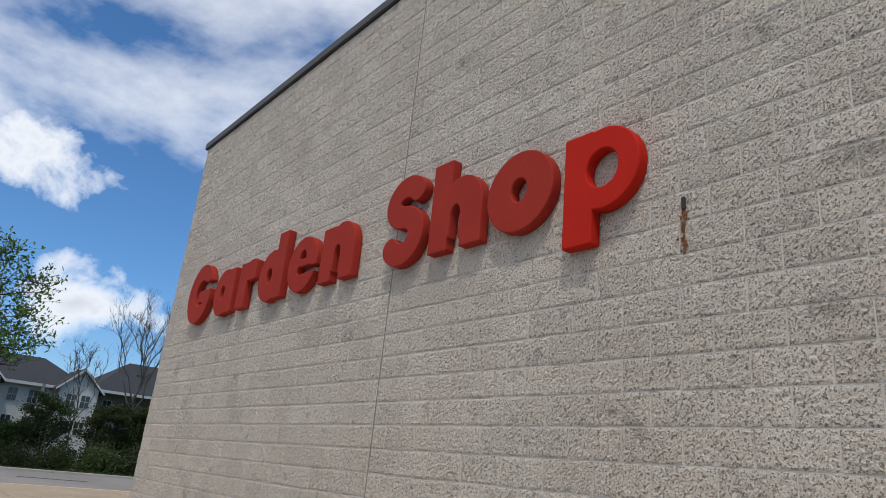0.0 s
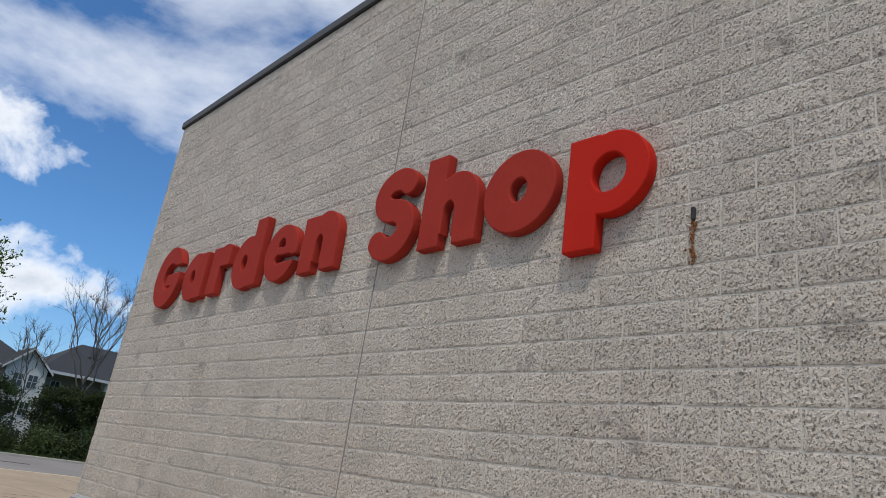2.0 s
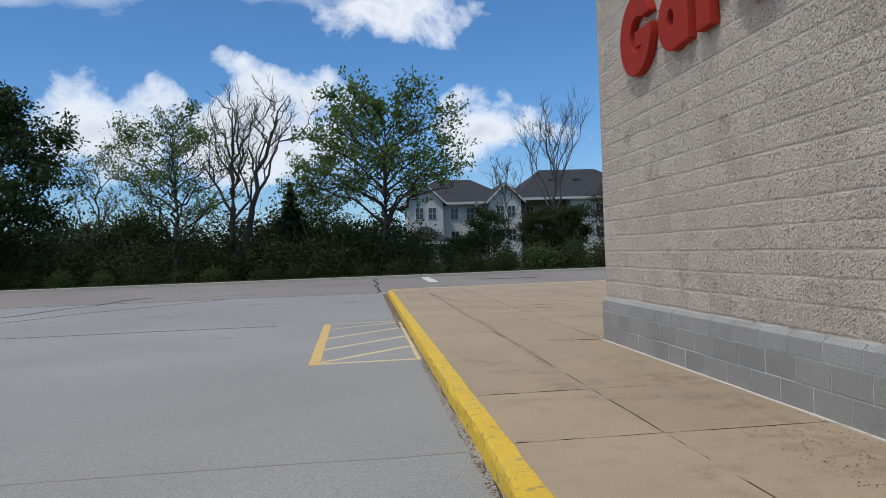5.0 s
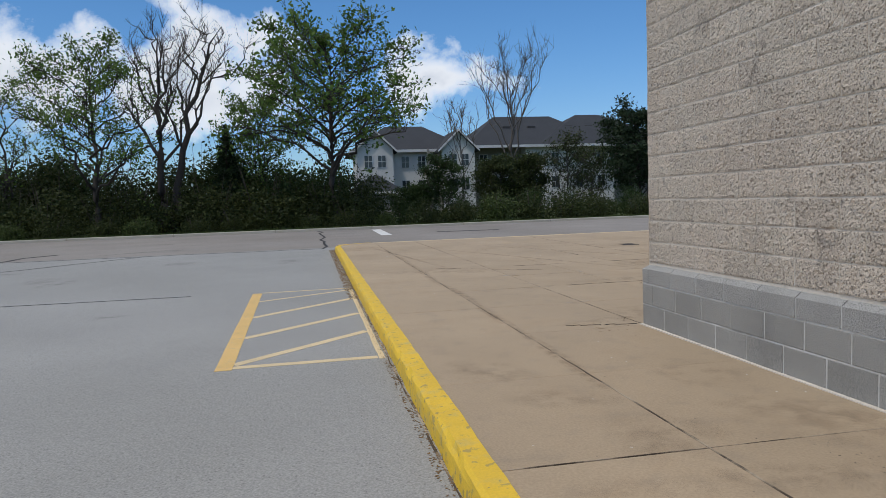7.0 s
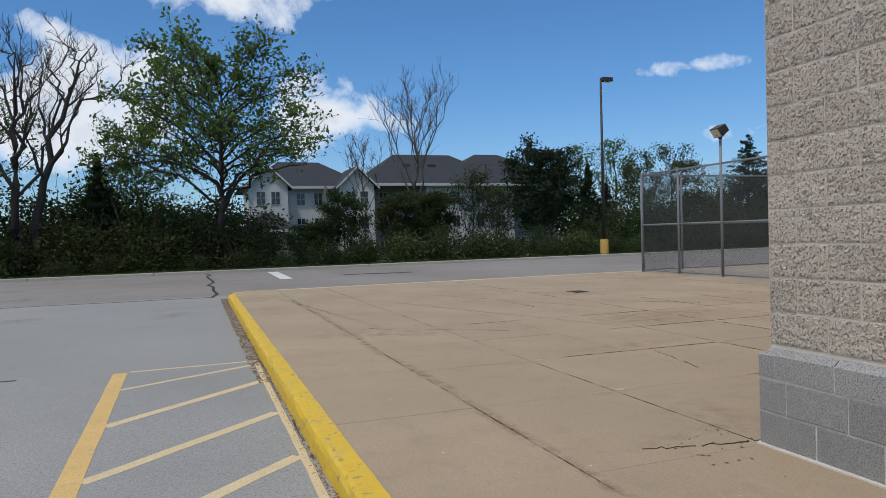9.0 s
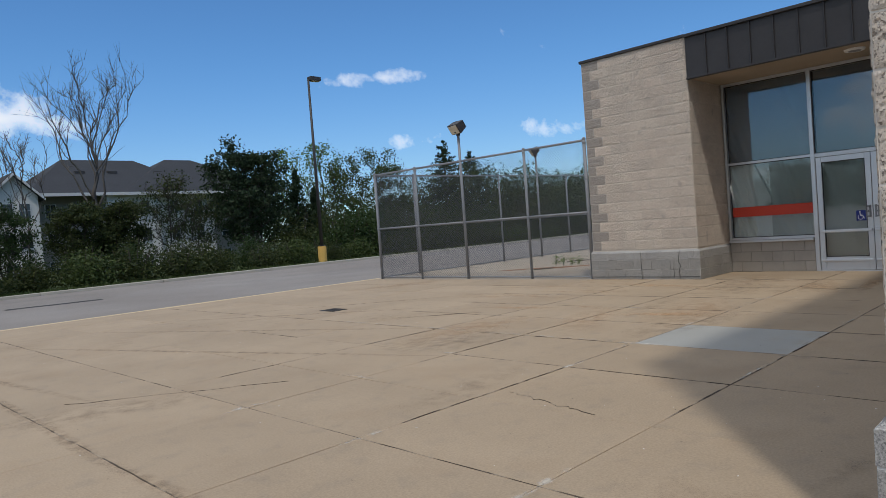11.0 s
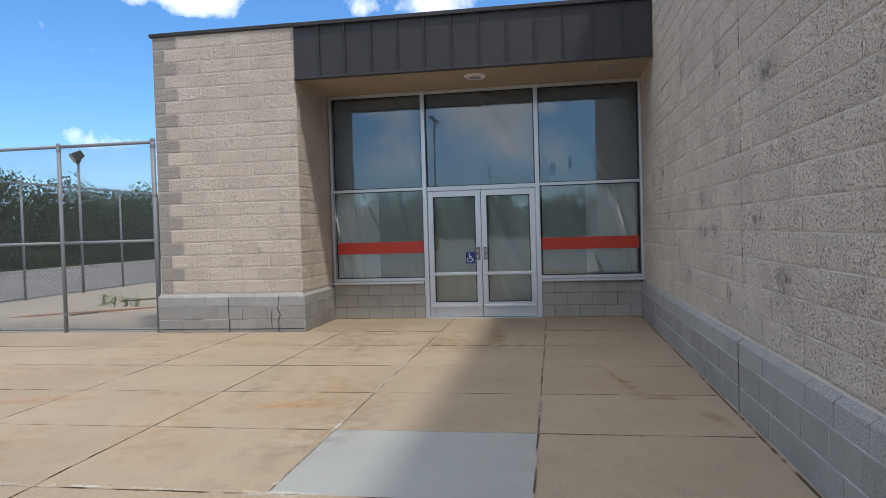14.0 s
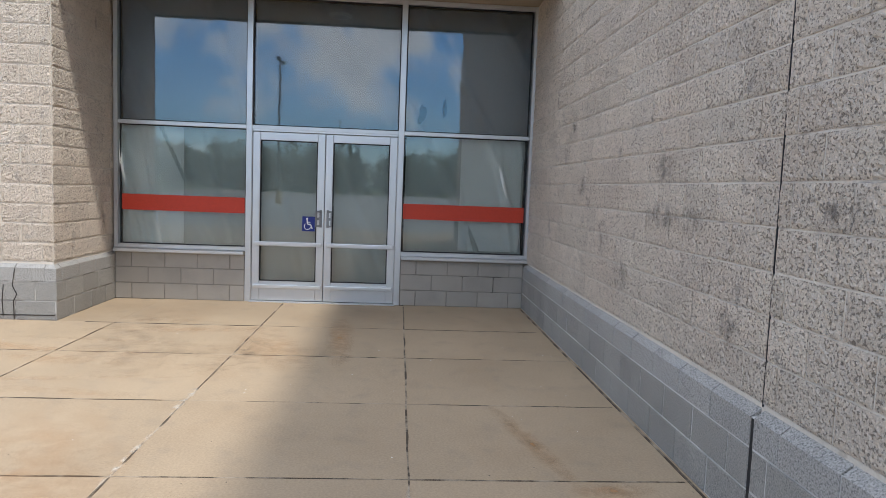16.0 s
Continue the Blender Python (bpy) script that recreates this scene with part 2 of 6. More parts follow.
M_yellow = mat("yellow_paint", (0.74, 0.475, 0.032), 0.6, vary=0.10, scale=4, fine=70, fine_vary=0.12, bump=0.3, bump_scale=90, bump_dist=0.006,
               stain=(0.52, 0.42, 0.17), stain_scale=5.0, stain_at=(0.53, 0.70), stain_amt=0.65,
               pits=(0.24, 0.20, 0.12), pit_scale=15, pit_at=(0.60, 0.64), pit_amt=0.6)
M_line = mat("faded_yellow_paint", (0.66, 0.52, 0.31), 0.8, vary=0.12, scale=3, fine=90, fine_vary=0.25, bump=0.3, bump_scale=120,
             stain=(0.40, 0.37, 0.30), stain_scale=14, stain_at=(0.6, 0.75), stain_amt=0.7)
M_line2 = mat("worn_orange_paint", (0.70, 0.46, 0.17), 0.8, vary=0.12, scale=3, fine=90, fine_vary=0.25, bump=0.3, bump_scale=120,
              stain=(0.40, 0.36, 0.28), stain_scale=14, stain_at=(0.56, 0.70), stain_amt=0.7)
M_litter = mat("dry_brown_leaves", (0.17, 0.105, 0.05), 0.95, vary=0.3, scale=9, bump=0.0)
M_white = mat("faded_white_paint", (0.72, 0.70, 0.66), 0.8, fine=90, fine_vary=0.2, stain=(0.35, 0.34, 0.32), stain_scale=6, stain_at=(0.58, 0.72))
M_kerb = mat("kerb_concrete", (0.42, 0.38, 0.31), 0.9, vary=0.15, fine=90, fine_vary=0.2)
M_red = mat("faded_red_enamel", (0.35, 0.032, 0.020), 0.7, vary=0.10, scale=2.5, fine=30, fine_vary=0.05, bump=0.06, bump_scale=14, bump_dist=0.01, spec=0.10)
M_redp = mat("red_enamel", (0.50, 0.018, 0.008), 0.65, vary=0.06, scale=2.5, fine=30, fine_vary=0.04, bump=0.05, bump_scale=14, bump_dist=0.01, spec=0.10)
M_metal = mat("dark_bronze_metal", (0.045, 0.042, 0.042), 0.48, 0.25, vary=0.2, scale=1.5, fine=20, fine_vary=0.1, bump=0.08, bump_scale=6, bump_dist=0.01)
M_soffit = mat("soffit_stucco", (0.385, 0.315, 0.23), 0.9, vary=0.1, fine=80, fine_vary=0.1, bump=0.2, bump_scale=120)
M_alu = mat("anodised_aluminium", (0.62, 0.63, 0.64), 0.38, 0.75, vary=0.06, fine=200, fine_vary=0.05, bump=0.0)
M_gasket = mat("black_rubber", (0.02, 0.02, 0.022), 0.7)
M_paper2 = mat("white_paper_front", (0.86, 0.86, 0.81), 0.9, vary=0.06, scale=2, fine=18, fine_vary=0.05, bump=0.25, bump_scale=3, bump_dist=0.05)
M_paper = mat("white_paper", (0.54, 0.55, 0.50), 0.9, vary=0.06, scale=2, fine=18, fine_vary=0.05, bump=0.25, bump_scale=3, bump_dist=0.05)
M_film = mat("grey_paper", (0.30, 0.31, 0.325), 0.85, vary=0.08, scale=1.2, fine=15, fine_vary=0.05, bump=0.25, bump_scale=4, bump_dist=0.04)
M_band = mat("red_vinyl", (0.50, 0.045, 0.02), 0.5, vary=0.05)
M_blue = mat("blue_vinyl", (0.02, 0.035, 0.22), 0.5, vary=0.03)
M_whitev = mat("white_vinyl", (0.8, 0.8, 0.8), 0.5, vary=0.03)
M_galv = mat("galvanised_steel", (0.25, 0.255, 0.265), 0.6, 0.3, vary=0.12, scale=4, fine=60, fine_vary=0.12, bump=0.05)
M_wire = mat("weathered_wire", (0.10, 0.102, 0.106), 0.6, 0.4, vary=0.12)
M_pole = mat("brown_pole_paint", (0.05, 0.045, 0.042), 0.5, 0.2, vary=0.15)
M_orange = mat("ochre_painted_concrete", (0.66, 0.40, 0.10), 0.8, vary=0.12, fine=40)
M_lens = mat("lamp_lens", (0.64, 0.55, 0.40), 0.25, vary=0.05, spec=0.6)
M_rust = mat("rust", (0.24, 0.09, 0.025), 0.9, vary=0.3, scale=12, fine=70, fine_vary=0.4)
M_iron = mat("cast_iron", (0.045, 0.04, 0.036), 0.7, 0.3, bump=0.4)
M_grass = mat("grass", (0.055, 0.085, 0.025), 0.95, vary=0.3, scale=0.4, fine=30, fine_vary=0.5, bump=0.5, bump_scale=40, color2=(0.09, 0.11, 0.035))
M_bark = mat("bark", (0.052, 0.043, 0.035), 0.95, vary=0.25, scale=2, fine=30, fine_vary=0.3, bump=0.6, bump_scale=25, bump_dist=0.02)
M_bark2 = mat("grey_bark", (0.105, 0.092, 0.08), 0.95, vary=0.25, scale=2, fine=30, fine_vary=0.3, bump=0.5, bump_scale=25, bump_dist=0.02)
M_siding = mat("white_siding", (0.55, 0.535, 0.50), 0.75, vary=0.06, scale=0.5, fine=8, fine_vary=0.05, bump=0.0)
M_siding2 = mat("taupe_siding", (0.22, 0.20, 0.175), 0.8, vary=0.08, scale=0.5, fine=8, fine_vary=0.06, bump=0.0)
M_roof = mat("asphalt_shingles", (0.036, 0.038, 0.043), 0.9, vary=0.15, scale=0.6, fine=9, fine_vary=0.25, bump=0.0)
M_trimw = mat("white_trim", (0.55, 0.54, 0.52), 0.6, vary=0.04)
M_farglass = mat("dark_window_glass", (0.03, 0.035, 0.04), 0.1, vary=0.1, bump=0.0, spec=0.6)
# near black puts the darkness of the unlit room into the colour
M_dark = mat("unlit_interior_black", (0.02, 0.02, 0.02), 0.9)


def leaf_mat(name, c, c2):
    m = bpy.data.materials.new(name)
    m.use_nodes = True
    N, L = m.node_tree.nodes, m.node_tree.links
    b = N["Principled BSDF"]
    b.inputs["Roughness"].default_value = 0.6
    b.inputs["Specular IOR Level"].default_value = 0.25
    geo = N.new("ShaderNodeNewGeometry")
    mx = N.new("ShaderNodeMixRGB")
    L.new(geo.outputs["Random Per Island"], mx.inputs[0])
    mx.inputs[1].default_value = (*c, 1)
    mx.inputs[2].default_value = (*c2, 1)
    L.new(mx.outputs[0], b.inputs["Base Color"])
    tr = N.new("ShaderNodeBsdfTranslucent")
    L.new(mx.outputs[0], tr.inputs[0])
    ms = N.new("ShaderNodeMixShader")
    ms.inputs[0].default_value = 0.3
    L.new(b.outputs[0], ms.inputs[1])
    L.new(tr.outputs[0], ms.inputs[2])
    L.new(ms.outputs[0], N["Material Output"].inputs[0])
    return m


M_leaf = leaf_mat("spring_leaves", (0.058, 0.12, 0.022), (0.145, 0.22, 0.042))
M_leafd = leaf_mat("dark_leaves", (0.020, 0.042, 0.011), (0.055, 0.085, 0.022))
M_hedge = leaf_mat("hedge_leaves", (0.035, 0.060, 0.016), (0.09, 0.115, 0.032))
M_shrub = leaf_mat("shrub_leaves", (0.020, 0.034, 0.010), (0.070, 0.082, 0.022))
M_needle = leaf_mat("needles", (0.016, 0.032, 0.014), (0.04, 0.062, 0.026))


def decal_mat(name, color, scale, lo, hi, amt):
    """A stain with ragged, fading edges that lets the surface below show through."""
    m = bpy.data.materials.new(name)
    m.use_nodes = True
    N, L = m.node_tree.nodes, m.node_tree.links
    b = N["Principled BSDF"]
    b.inputs["Base Color"].default_value = (*color, 1)
    b.inputs["Roughness"].default_value = 0.9
    tcn = N.new("ShaderNodeTexCoord")
    geo = N.new("ShaderNodeNewGeometry")
    nz = N.new("ShaderNodeTexNoise")
    nz.inputs["Scale"].default_value = scale
    nz.inputs["Detail"].default_value = 7
    nz.inputs["Roughness"].default_value = 0.62
    L.new(geo.outputs["Position"], nz.inputs["Vector"])
    sub = N.new("ShaderNodeVectorMath")
    sub.operation = "SUBTRACT"
    L.new(tcn.outputs["Generated"], sub.inputs[0])
    sub.inputs[1].default_value = (0.5, 0.5, 0.5)
    flat = N.new("ShaderNodeVectorMath")
    flat.operation = "MULTIPLY"
    L.new(sub.outputs[0], flat.inputs[0])
    flat.inputs[1].default_value = (1, 1, 0)
    ln = N.new("ShaderNodeVectorMath")
    ln.operation = "LENGTH"
    L.new(flat.outputs[0], ln.inputs[0])
    fade = N.new("ShaderNodeMapRange")
    fade.inputs[1].default_value, fade.inputs[2].default_value = 0.5, 0.05
    L.new(ln.outputs["Value"], fade.inputs[0])
    rp = N.new("ShaderNodeMapRange")
    rp.inputs[1].default_value, rp.inputs[2].default_value = lo, hi
    rp.inputs[4].default_value = amt
    L.new(nz.outputs[0], rp.inputs[0])
    mu = N.new("ShaderNodeMath")
    mu.operation = "MULTIPLY"
    L.new(fade.outputs[0], mu.inputs[0])
    L.new(rp.outputs[0], mu.inputs[1])
    tr = N.new("ShaderNodeBsdfTransparent")
    mx = N.new("ShaderNodeMixShader")
    L.new(mu.outputs[0], mx.inputs[0])
    L.new(tr.outputs[0], mx.inputs[1])
    L.new(b.outputs[0], mx.inputs[2])
    L.new(mx.outputs[0], N["Material Output"].inputs[0])
    return m


M_dstain = decal_mat("brown_stain", (0.25, 0.165, 0.10), 4.5, 0.44, 0.66, 0.24)
M_drust = decal_mat("rust_stain", (0.43, 0.24, 0.11), 5.0, 0.38, 0.66, 0.36)
M_drust2 = decal_mat("orange_rust_stain", (0.50, 0.285, 0.125), 8.0, 0.34, 0.62, 0.55)
M_dtrack = decal_mat("tyre_dirt", (0.17, 0.115, 0.072), 9.0, 0.40, 0.62, 0.52)
M_ddark = decal_mat("dark_stain", (0.13, 0.10, 0.08), 5.0, 0.42, 0.66, 0.32)
M_dpale = decal_mat("pale_scale", (0.62, 0.58, 0.50), 9.0, 0.46, 0.60, 0.8)


def wall_decal(name, axis):
    m = decal_mat(name, (0.14, 0.125, 0.11), 16.0, 0.42, 0.62, 0.62)
    for n in m.node_tree.nodes:
        if n.type == "VECT_MATH" and n.operation == "MULTIPLY":
            n.inputs[1].default_value = (0, 1, 1) if axis == "x" else (1, 0, 1)
    return m


M_wstain_x, M_wstain_y = wall_decal("wall_stain_front", "x"), wall_decal("wall_stain_side", "y")


def glass_mat(name, ior=1.6, tint=(0.92, 0.95, 0.95)):
    m = bpy.data.materials.new(name)
    m.use_nodes = True
    N, L = m.node_tree.nodes, m.node_tree.links
    N.clear()
    o = N.new("ShaderNodeOutputMaterial")
    fr = N.new("ShaderNodeFresnel")
    fr.inputs[0].default_value = ior
    gl = N.new("ShaderNodeBsdfGlossy")
    gl.inputs["Roughness"].default_value = 0.012
    tr = N.new("ShaderNodeBsdfTransparent")
    tr.inputs[0].default_value = (*tint, 1)
    geo = N.new("ShaderNodeNewGeometry")
    nz = N.new("ShaderNodeTexNoise")
    nz.inputs["Scale"].default_value = 1.3
    L.new(geo.outputs["Position"], nz.inputs["Vector"])
    bp = N.new("ShaderNodeBump")
    bp.inputs["Strength"].default_value = 0.05
    bp.inputs["Distance"].default_value = 0.02
    L.new(nz.outputs[0], bp.inputs["Height"])
    L.new(bp.outputs[0], gl.inputs["Normal"])
    mx = N.new("ShaderNodeMixShader")
    L.new(fr.outputs[0], mx.inputs[0])
    L.new(tr.outputs[0], mx.inputs[1])
    L.new(gl.outputs[0], mx.inputs[2])
    L.new(mx.outputs[0], o.inputs[0])
    return m


M_glass = glass_mat("window_glass", 1.85)


# ---- building helpers ----
def bm_new():
    return bmesh.new()


def box(bm, x0, x1, y0, y1, z0, z1, bevel=0.0, seg=1):
    r = bmesh.ops.create_cube(bm, size=1.0)
    vs = r["verts"]
    bmesh.ops.scale(bm, vec=(abs(x1 - x0), abs(y1 - y0), abs(z1 - z0)), verts=vs)
    bmesh.ops.translate(bm, vec=((x0 + x1) / 2, (y0 + y1) / 2, (z0 + z1) / 2), verts=vs)
    if bevel:
        es = list({e for v in vs for e in v.link_edges})
        bmesh.ops.bevel(bm, geom=es, offset=bevel, segments=seg, affect="EDGES", profile=0.6)
    return bm


def cyl(bm, p0, p1, r0, r1=None, sides=12, caps=True):
    r1 = r0 if r1 is None else r1
    p0, p1 = Vector(p0), Vector(p1)
    d = p1 - p0
    r = bmesh.ops.create_cone(bm, cap_ends=caps, segments=sides, radius1=r0, radius2=max(r1, 1e-4), depth=d.length)
    m = Matrix.Translation((p0 + p1) / 2) @ d.to_track_quat("Z", "Y").to_matrix().to_4x4()
    bmesh.ops.transform(bm, matrix=m, verts=r["verts"])
    return bm


def prism(bm, pts, axis, a, b):
    """A solid from an outline in a plane, drawn along axis from a to b."""
    def at(p, v):
        q = list(p)
        q.insert("xyz".index(axis), v)
        return q
    A = [bm.verts.new(at(p, a)) for p in pts]
    B = [bm.verts.new(at(p, b)) for p in pts]
    n = len(pts)
    bm.faces.new(A)
    bm.faces.new(B[::-1])
    for i in range(n):
        bm.faces.new((A[i], B[i], B[(i + 1) % n], A[(i + 1) % n]))
    bmesh.ops.recalc_face_normals(bm, faces=bm.faces[:])
    return bm


def mesh_of(name, bm, material, smooth=False):
    me = bpy.data.meshes.new(name)
    bm.to_mesh(me)
    bm.free()
    me.materials.append(material)
    if smooth:
        me.polygons.foreach_set("use_smooth", [True] * len(me.polygons))
    return me


def part(name, bm, material, parent=None, label="", smooth=False):
    ob = new(name, mesh_of(name, bm, material, smooth))
    if parent is not None:
        ob.parent = parent
    if label:
        ob["label"] = label
    return ob


def raw(name, verts, faces, material, parent=None, label="", smooth=False):
    me = bpy.data.meshes.new(name)
    me.from_pydata(verts, [], faces)
    me.materials.append(material)
    if smooth:
        me.polygons.foreach_set("use_smooth", [True] * len(me.polygons))
    ob = new(name, me)
    if parent is not None:
        ob.parent = parent
    if label:
        ob["label"] = label
    return ob


def empty(name, m=None):
    ob = new(name)
    if m is not None:
        ob.matrix_world = m
    return ob


def structure(ob, label, category):
    return tagged(ob, label, category, kind="structure")


# ---- masonry ----
COURSE, BLOCK, MORTAR = 0.2032, 0.4064, 0.0105


def block_variant(seed, nu=24, nz=12, depth=0.01):
    """One split block face, u and z from 0 to 1, n outward in metres: a broken, angular surface."""
    rng = random.Random(seed)
    verts, faces = [], []
    off = Vector((seed * 7.3, seed * 3.1, 0))
    for j in range(nz + 1):
        for i in range(nu + 1):
            u, z = i / nu, j / nz
            edge = i in (0, nu) or j in (0, nz)
            p = Vector((u * 0.4, z * 0.2, 0)) + off
            n = 0.0095 + 0.004 * noise.noise(p * 13) + 0.0075 * noise.noise(p * 55) + rng.uniform(-1, 1) * 0.0050
            top = 0.0095 + 0.0025 * noise.noise(p * 9)
            n = max(min(n, top + 0.3 * max(n - top, 0.0)), 0.0025)
            if edge:
                n = 0.0018 + 0.2 * n
            else:
                u += rng.uniform(-0.35, 0.35) / nu
                z += rng.uniform(-0.35, 0.35) / nz
            verts.append((u, z, n))
    w = nu + 1
    for j in range(nz):
        for i in range(nu):
            a = j * w + i
            faces.append((a, a + 1, a + w + 1, a + w))
    rim = [i for i in range(nu + 1)] + [j * w + nu for j in range(1, nz + 1)] + [nz * w + i for i in range(nu - 1, -1, -1)] + [j * w for j in range(nz - 1, 0, -1)]
    back = []
    for k in rim:
        back.append(len(verts))
        verts.append((verts[k][0], verts[k][1], -depth))
    for k in range(len(rim)):
        k2 = (k + 1) % len(rim)
        faces.append((rim[k2], rim[k], back[k], back[k2]))
    return verts, faces


def flat_variant(seed, depth=0.03, ch=0.002):
    """A smooth block with an eased edge."""
    rng = random.Random(seed)
    n = rng.uniform(-0.0015, 0.0015)
    verts = [(0, 0, -depth), (1, 0, -depth), (1, 1, -depth), (0, 1, -depth), (0, 0, n - ch), (1, 0, n - ch), (1, 1, n - ch), (0, 1, n - ch),
             (0.014, 0.03, n), (0.986, 0.03, n), (0.986, 0.97, n), (0.014, 0.97, n)]
    faces = [(8, 9, 10, 11)]
    for k in range(4):
        k2 = (k + 1) % 4
        faces += [(4 + k, 4 + k2, 8 + k2, 8 + k), (k, k2, 4 + k2, 4 + k)]
    return verts, faces


def cap_variant(seed, depth=0.03):
    """A sill block whose upper edge slopes back to the wall face."""
    verts = [(0, 0, -depth), (1, 0, -depth), (1, 0, 0), (0, 0, 0), (1, 0.72, 0), (0, 0.72, 0), (1, 1.03, -0.075), (0, 1.03, -0.075), (1, 1.03, -0.10), (0, 1.03, -0.10)]
    faces = [(0, 1, 2, 3), (3, 2, 4, 5), (5, 4, 6, 7), (7, 6, 8, 9), (0, 3, 5, 7, 9), (1, 8, 6, 4, 2)]
    return verts, faces


SPLIT = [block_variant(i) for i in range(14)]
SPLIT_FAR = [block_variant(40 + i, 6, 3) for i in range(8)]
SPLIT_MID = [block_variant(60 + i, 20, 10) for i in range(12)]
FLAT = [flat_variant(i) for i in range(6)]
CAP = [cap_variant(0)]


def lay_blocks(wall, origin, along, out, spans, z0, courses, variants, material, pick, seed, name="block", field="block_field", field_label="", mats=None, first=0, far=None):
    """Lays running-bond blocks on a wall. spans: stretches along the wall between joints; pick(u, z): whether a block is a piece of its own."""
    rng = random.Random(seed)
    O, A, Nn = Vector(origin), Vector(along), Vector(out)
    cache, fv, ff = {}, [], []
    rot = Matrix((A, Nn, Vector((0, 0, 1)))).transposed().to_4x4()
    for c in range(courses):
        z = z0 + c * COURSE
        for s0, s1 in spans:
            u = s0 - (BLOCK / 2 if (c + first) % 2 else 0)
            while u < s1 - 0.02:
                a, b = max(u, s0), min(u + BLOCK, s1)
                u += BLOCK
                if b - a < 0.05:
                    continue
                k = rng.randrange(len(variants))
                w, hgt = b - a - MORTAR, COURSE - MORTAR
                off = rng.uniform(-0.002, 0.002)
                mt = mats(c, a, b, s0, s1) if mats else material
                vr = SPLIT_FAR[k % 8] if far and far(a, z) else variants[k]
                if pick(a, z) or mt is not material:
                    key = (k, round(w, 3), mt.name)
                    if key not in cache:
                        me = bpy.data.meshes.new(name)
                        me.from_pydata([(v[0] * w, v[2], v[1] * hgt) for v in variants[k][0]], [], variants[k][1])
                        me.materials.append(mt)
                        cache[key] = me
                    ob = new(name, cache[key])
                    ob.matrix_world = Matrix.Translation(O + A * (a + MORTAR / 2) + Nn * off + Vector((0, 0, z + MORTAR / 2))) @ rot
                    ob.parent = wall
                else:
                    p = O + A * (a + MORTAR / 2) + Nn * off + Vector((0, 0, z + MORTAR / 2))
                    va = np.array(vr[0])
                    i0 = sum(len(q) for q in fv) if not fv else fn
                    fv.append(np.array(p) + np.outer(va[:, 0] * w, A) + np.outer(va[:, 2], Nn) + np.outer(va[:, 1] * hgt, (0, 0, 1)))
                    fn = i0 + len(va)
                    ff += [tuple(i0 + t for t in fc) for fc in vr[1]]
    if fv:
        ob = raw(field, np.concatenate(fv).tolist(), ff, material, wall, field_label)
        ob["kind"] = "stuff"


# ---- large structure: ground ----
bm = bm_new()
box(bm, -600, 600, -600, 700, -1.2, -0.22)
ground = part("ground", bm, M_grass)
structure(ground, "mown green grass ground stretching to the horizon", "grass")

bm = bm_new()
box(bm, -98, 60, -90, 16.2, -0.6, -0.15)
road = part("road", bm, M_road)
structure(road, "worn light grey paved car park", "car park")
bm = bm_new()
box(bm, -98, 90, 16.2, 30.3, -0.6, -0.154)
road2 = part("road", bm, M_road2)
structure(road2, "old patched asphalt service drive", "road")

KX = -2.335   # inner edge of the yellow kerb
PY = 15.3    # far edge of the tan pavement
XJ = [-2.36, -1.25, 0.0, 1.2, 2.46, 3.71, 4.98, 6.17, 7.43, 8.75, 10.0, 11.62]
YJ = [-27.85 + 1.545 * i for i in range(18)] + [-0.04, 1.55, 3.085, 4.61, 6.10, 7.62, 9.15, 10.70, 12.25, 13.8]
YJ.append(PY - 0.02)
bm = bm_new()
box(bm, -2.40, 34, -30, PY - 0.06, -0.55, -0.012)
pavement = part("pavement", bm, M_joint)
structure(pavement, "tan stained concrete pavement with dark joints", "pavement")
# ---- kerbs ----
bm = bm_new()
n_arc = 10
R = 1.0
prof = [(-0.17, -0.17), (-0.160, -0.05), (-0.149, -0.014), (-0.126, 0.003), (0.0, 0.006), (0.0, -0.17)]
path = [(KX, -40 + 2.0 * i, -1.0, 0.0) for i in range(13)] + [(KX, -14 + 0.11 * i, -1.0, 0.0) for i in range(257)]
path = [(x, y, nx, ny) for x, y, nx, ny in path if y < PY - R - 0.1]
for i in range(n_arc + 1):
    a = math.pi - i / n_arc * math.pi / 2
    path.append((KX + R + R * math.cos(a), PY - R + R * math.sin(a), math.cos(a), math.sin(a)))
rng = random.Random(5)
rings = []
for x, y, nx, ny in path:
    ring = []
    for k, (o, z) in enumerate(prof):
        sway = 0.010 * noise.noise(Vector((x * 0.7, y * 0.9, 3.1))) + 0.012 * noise.noise(Vector((x, y * 4.5, k * 5.0)))
        chip = max(0.0, noise.noise(Vector((x, y * 3.1, 9.0 + k))) - 0.28) * 0.06 if k in (2, 3) else 0.0
        q = o - sway + chip * 0.7 if k < 5 else o
        if k == 4:
            q = o - 0.6 * sway
        ring.append(bm.verts.new((x - nx * q, y - ny * q, z - chip + (rng.uniform(-0.002, 0.002) if k in (3, 4) else 0.0))))
    rings.append(ring)
for r0, r1 in zip(rings, rings[1:]):
    for k in range(len(prof) - 1):
        bm.faces.new((r0[k], r0[k + 1], r1[k + 1], r1[k]))
bmesh.ops.recalc_face_normals(bm, faces=bm.faces[:])
kerb = part("kerb", bm, M_yellow)
structure(kerb, "bright yellow painted concrete kerb, worn and chipped", "kerb")
bm = bm_new()
box(bm, KX + R, 10.3, PY - 0.12, PY + 0.02, -0.2, 0.003, 0.01)
kerb2 = part("kerb", bm, M_line)
structure(kerb2, "faded yellow painted edge of the pavement", "kerb")
bm = bm_new()
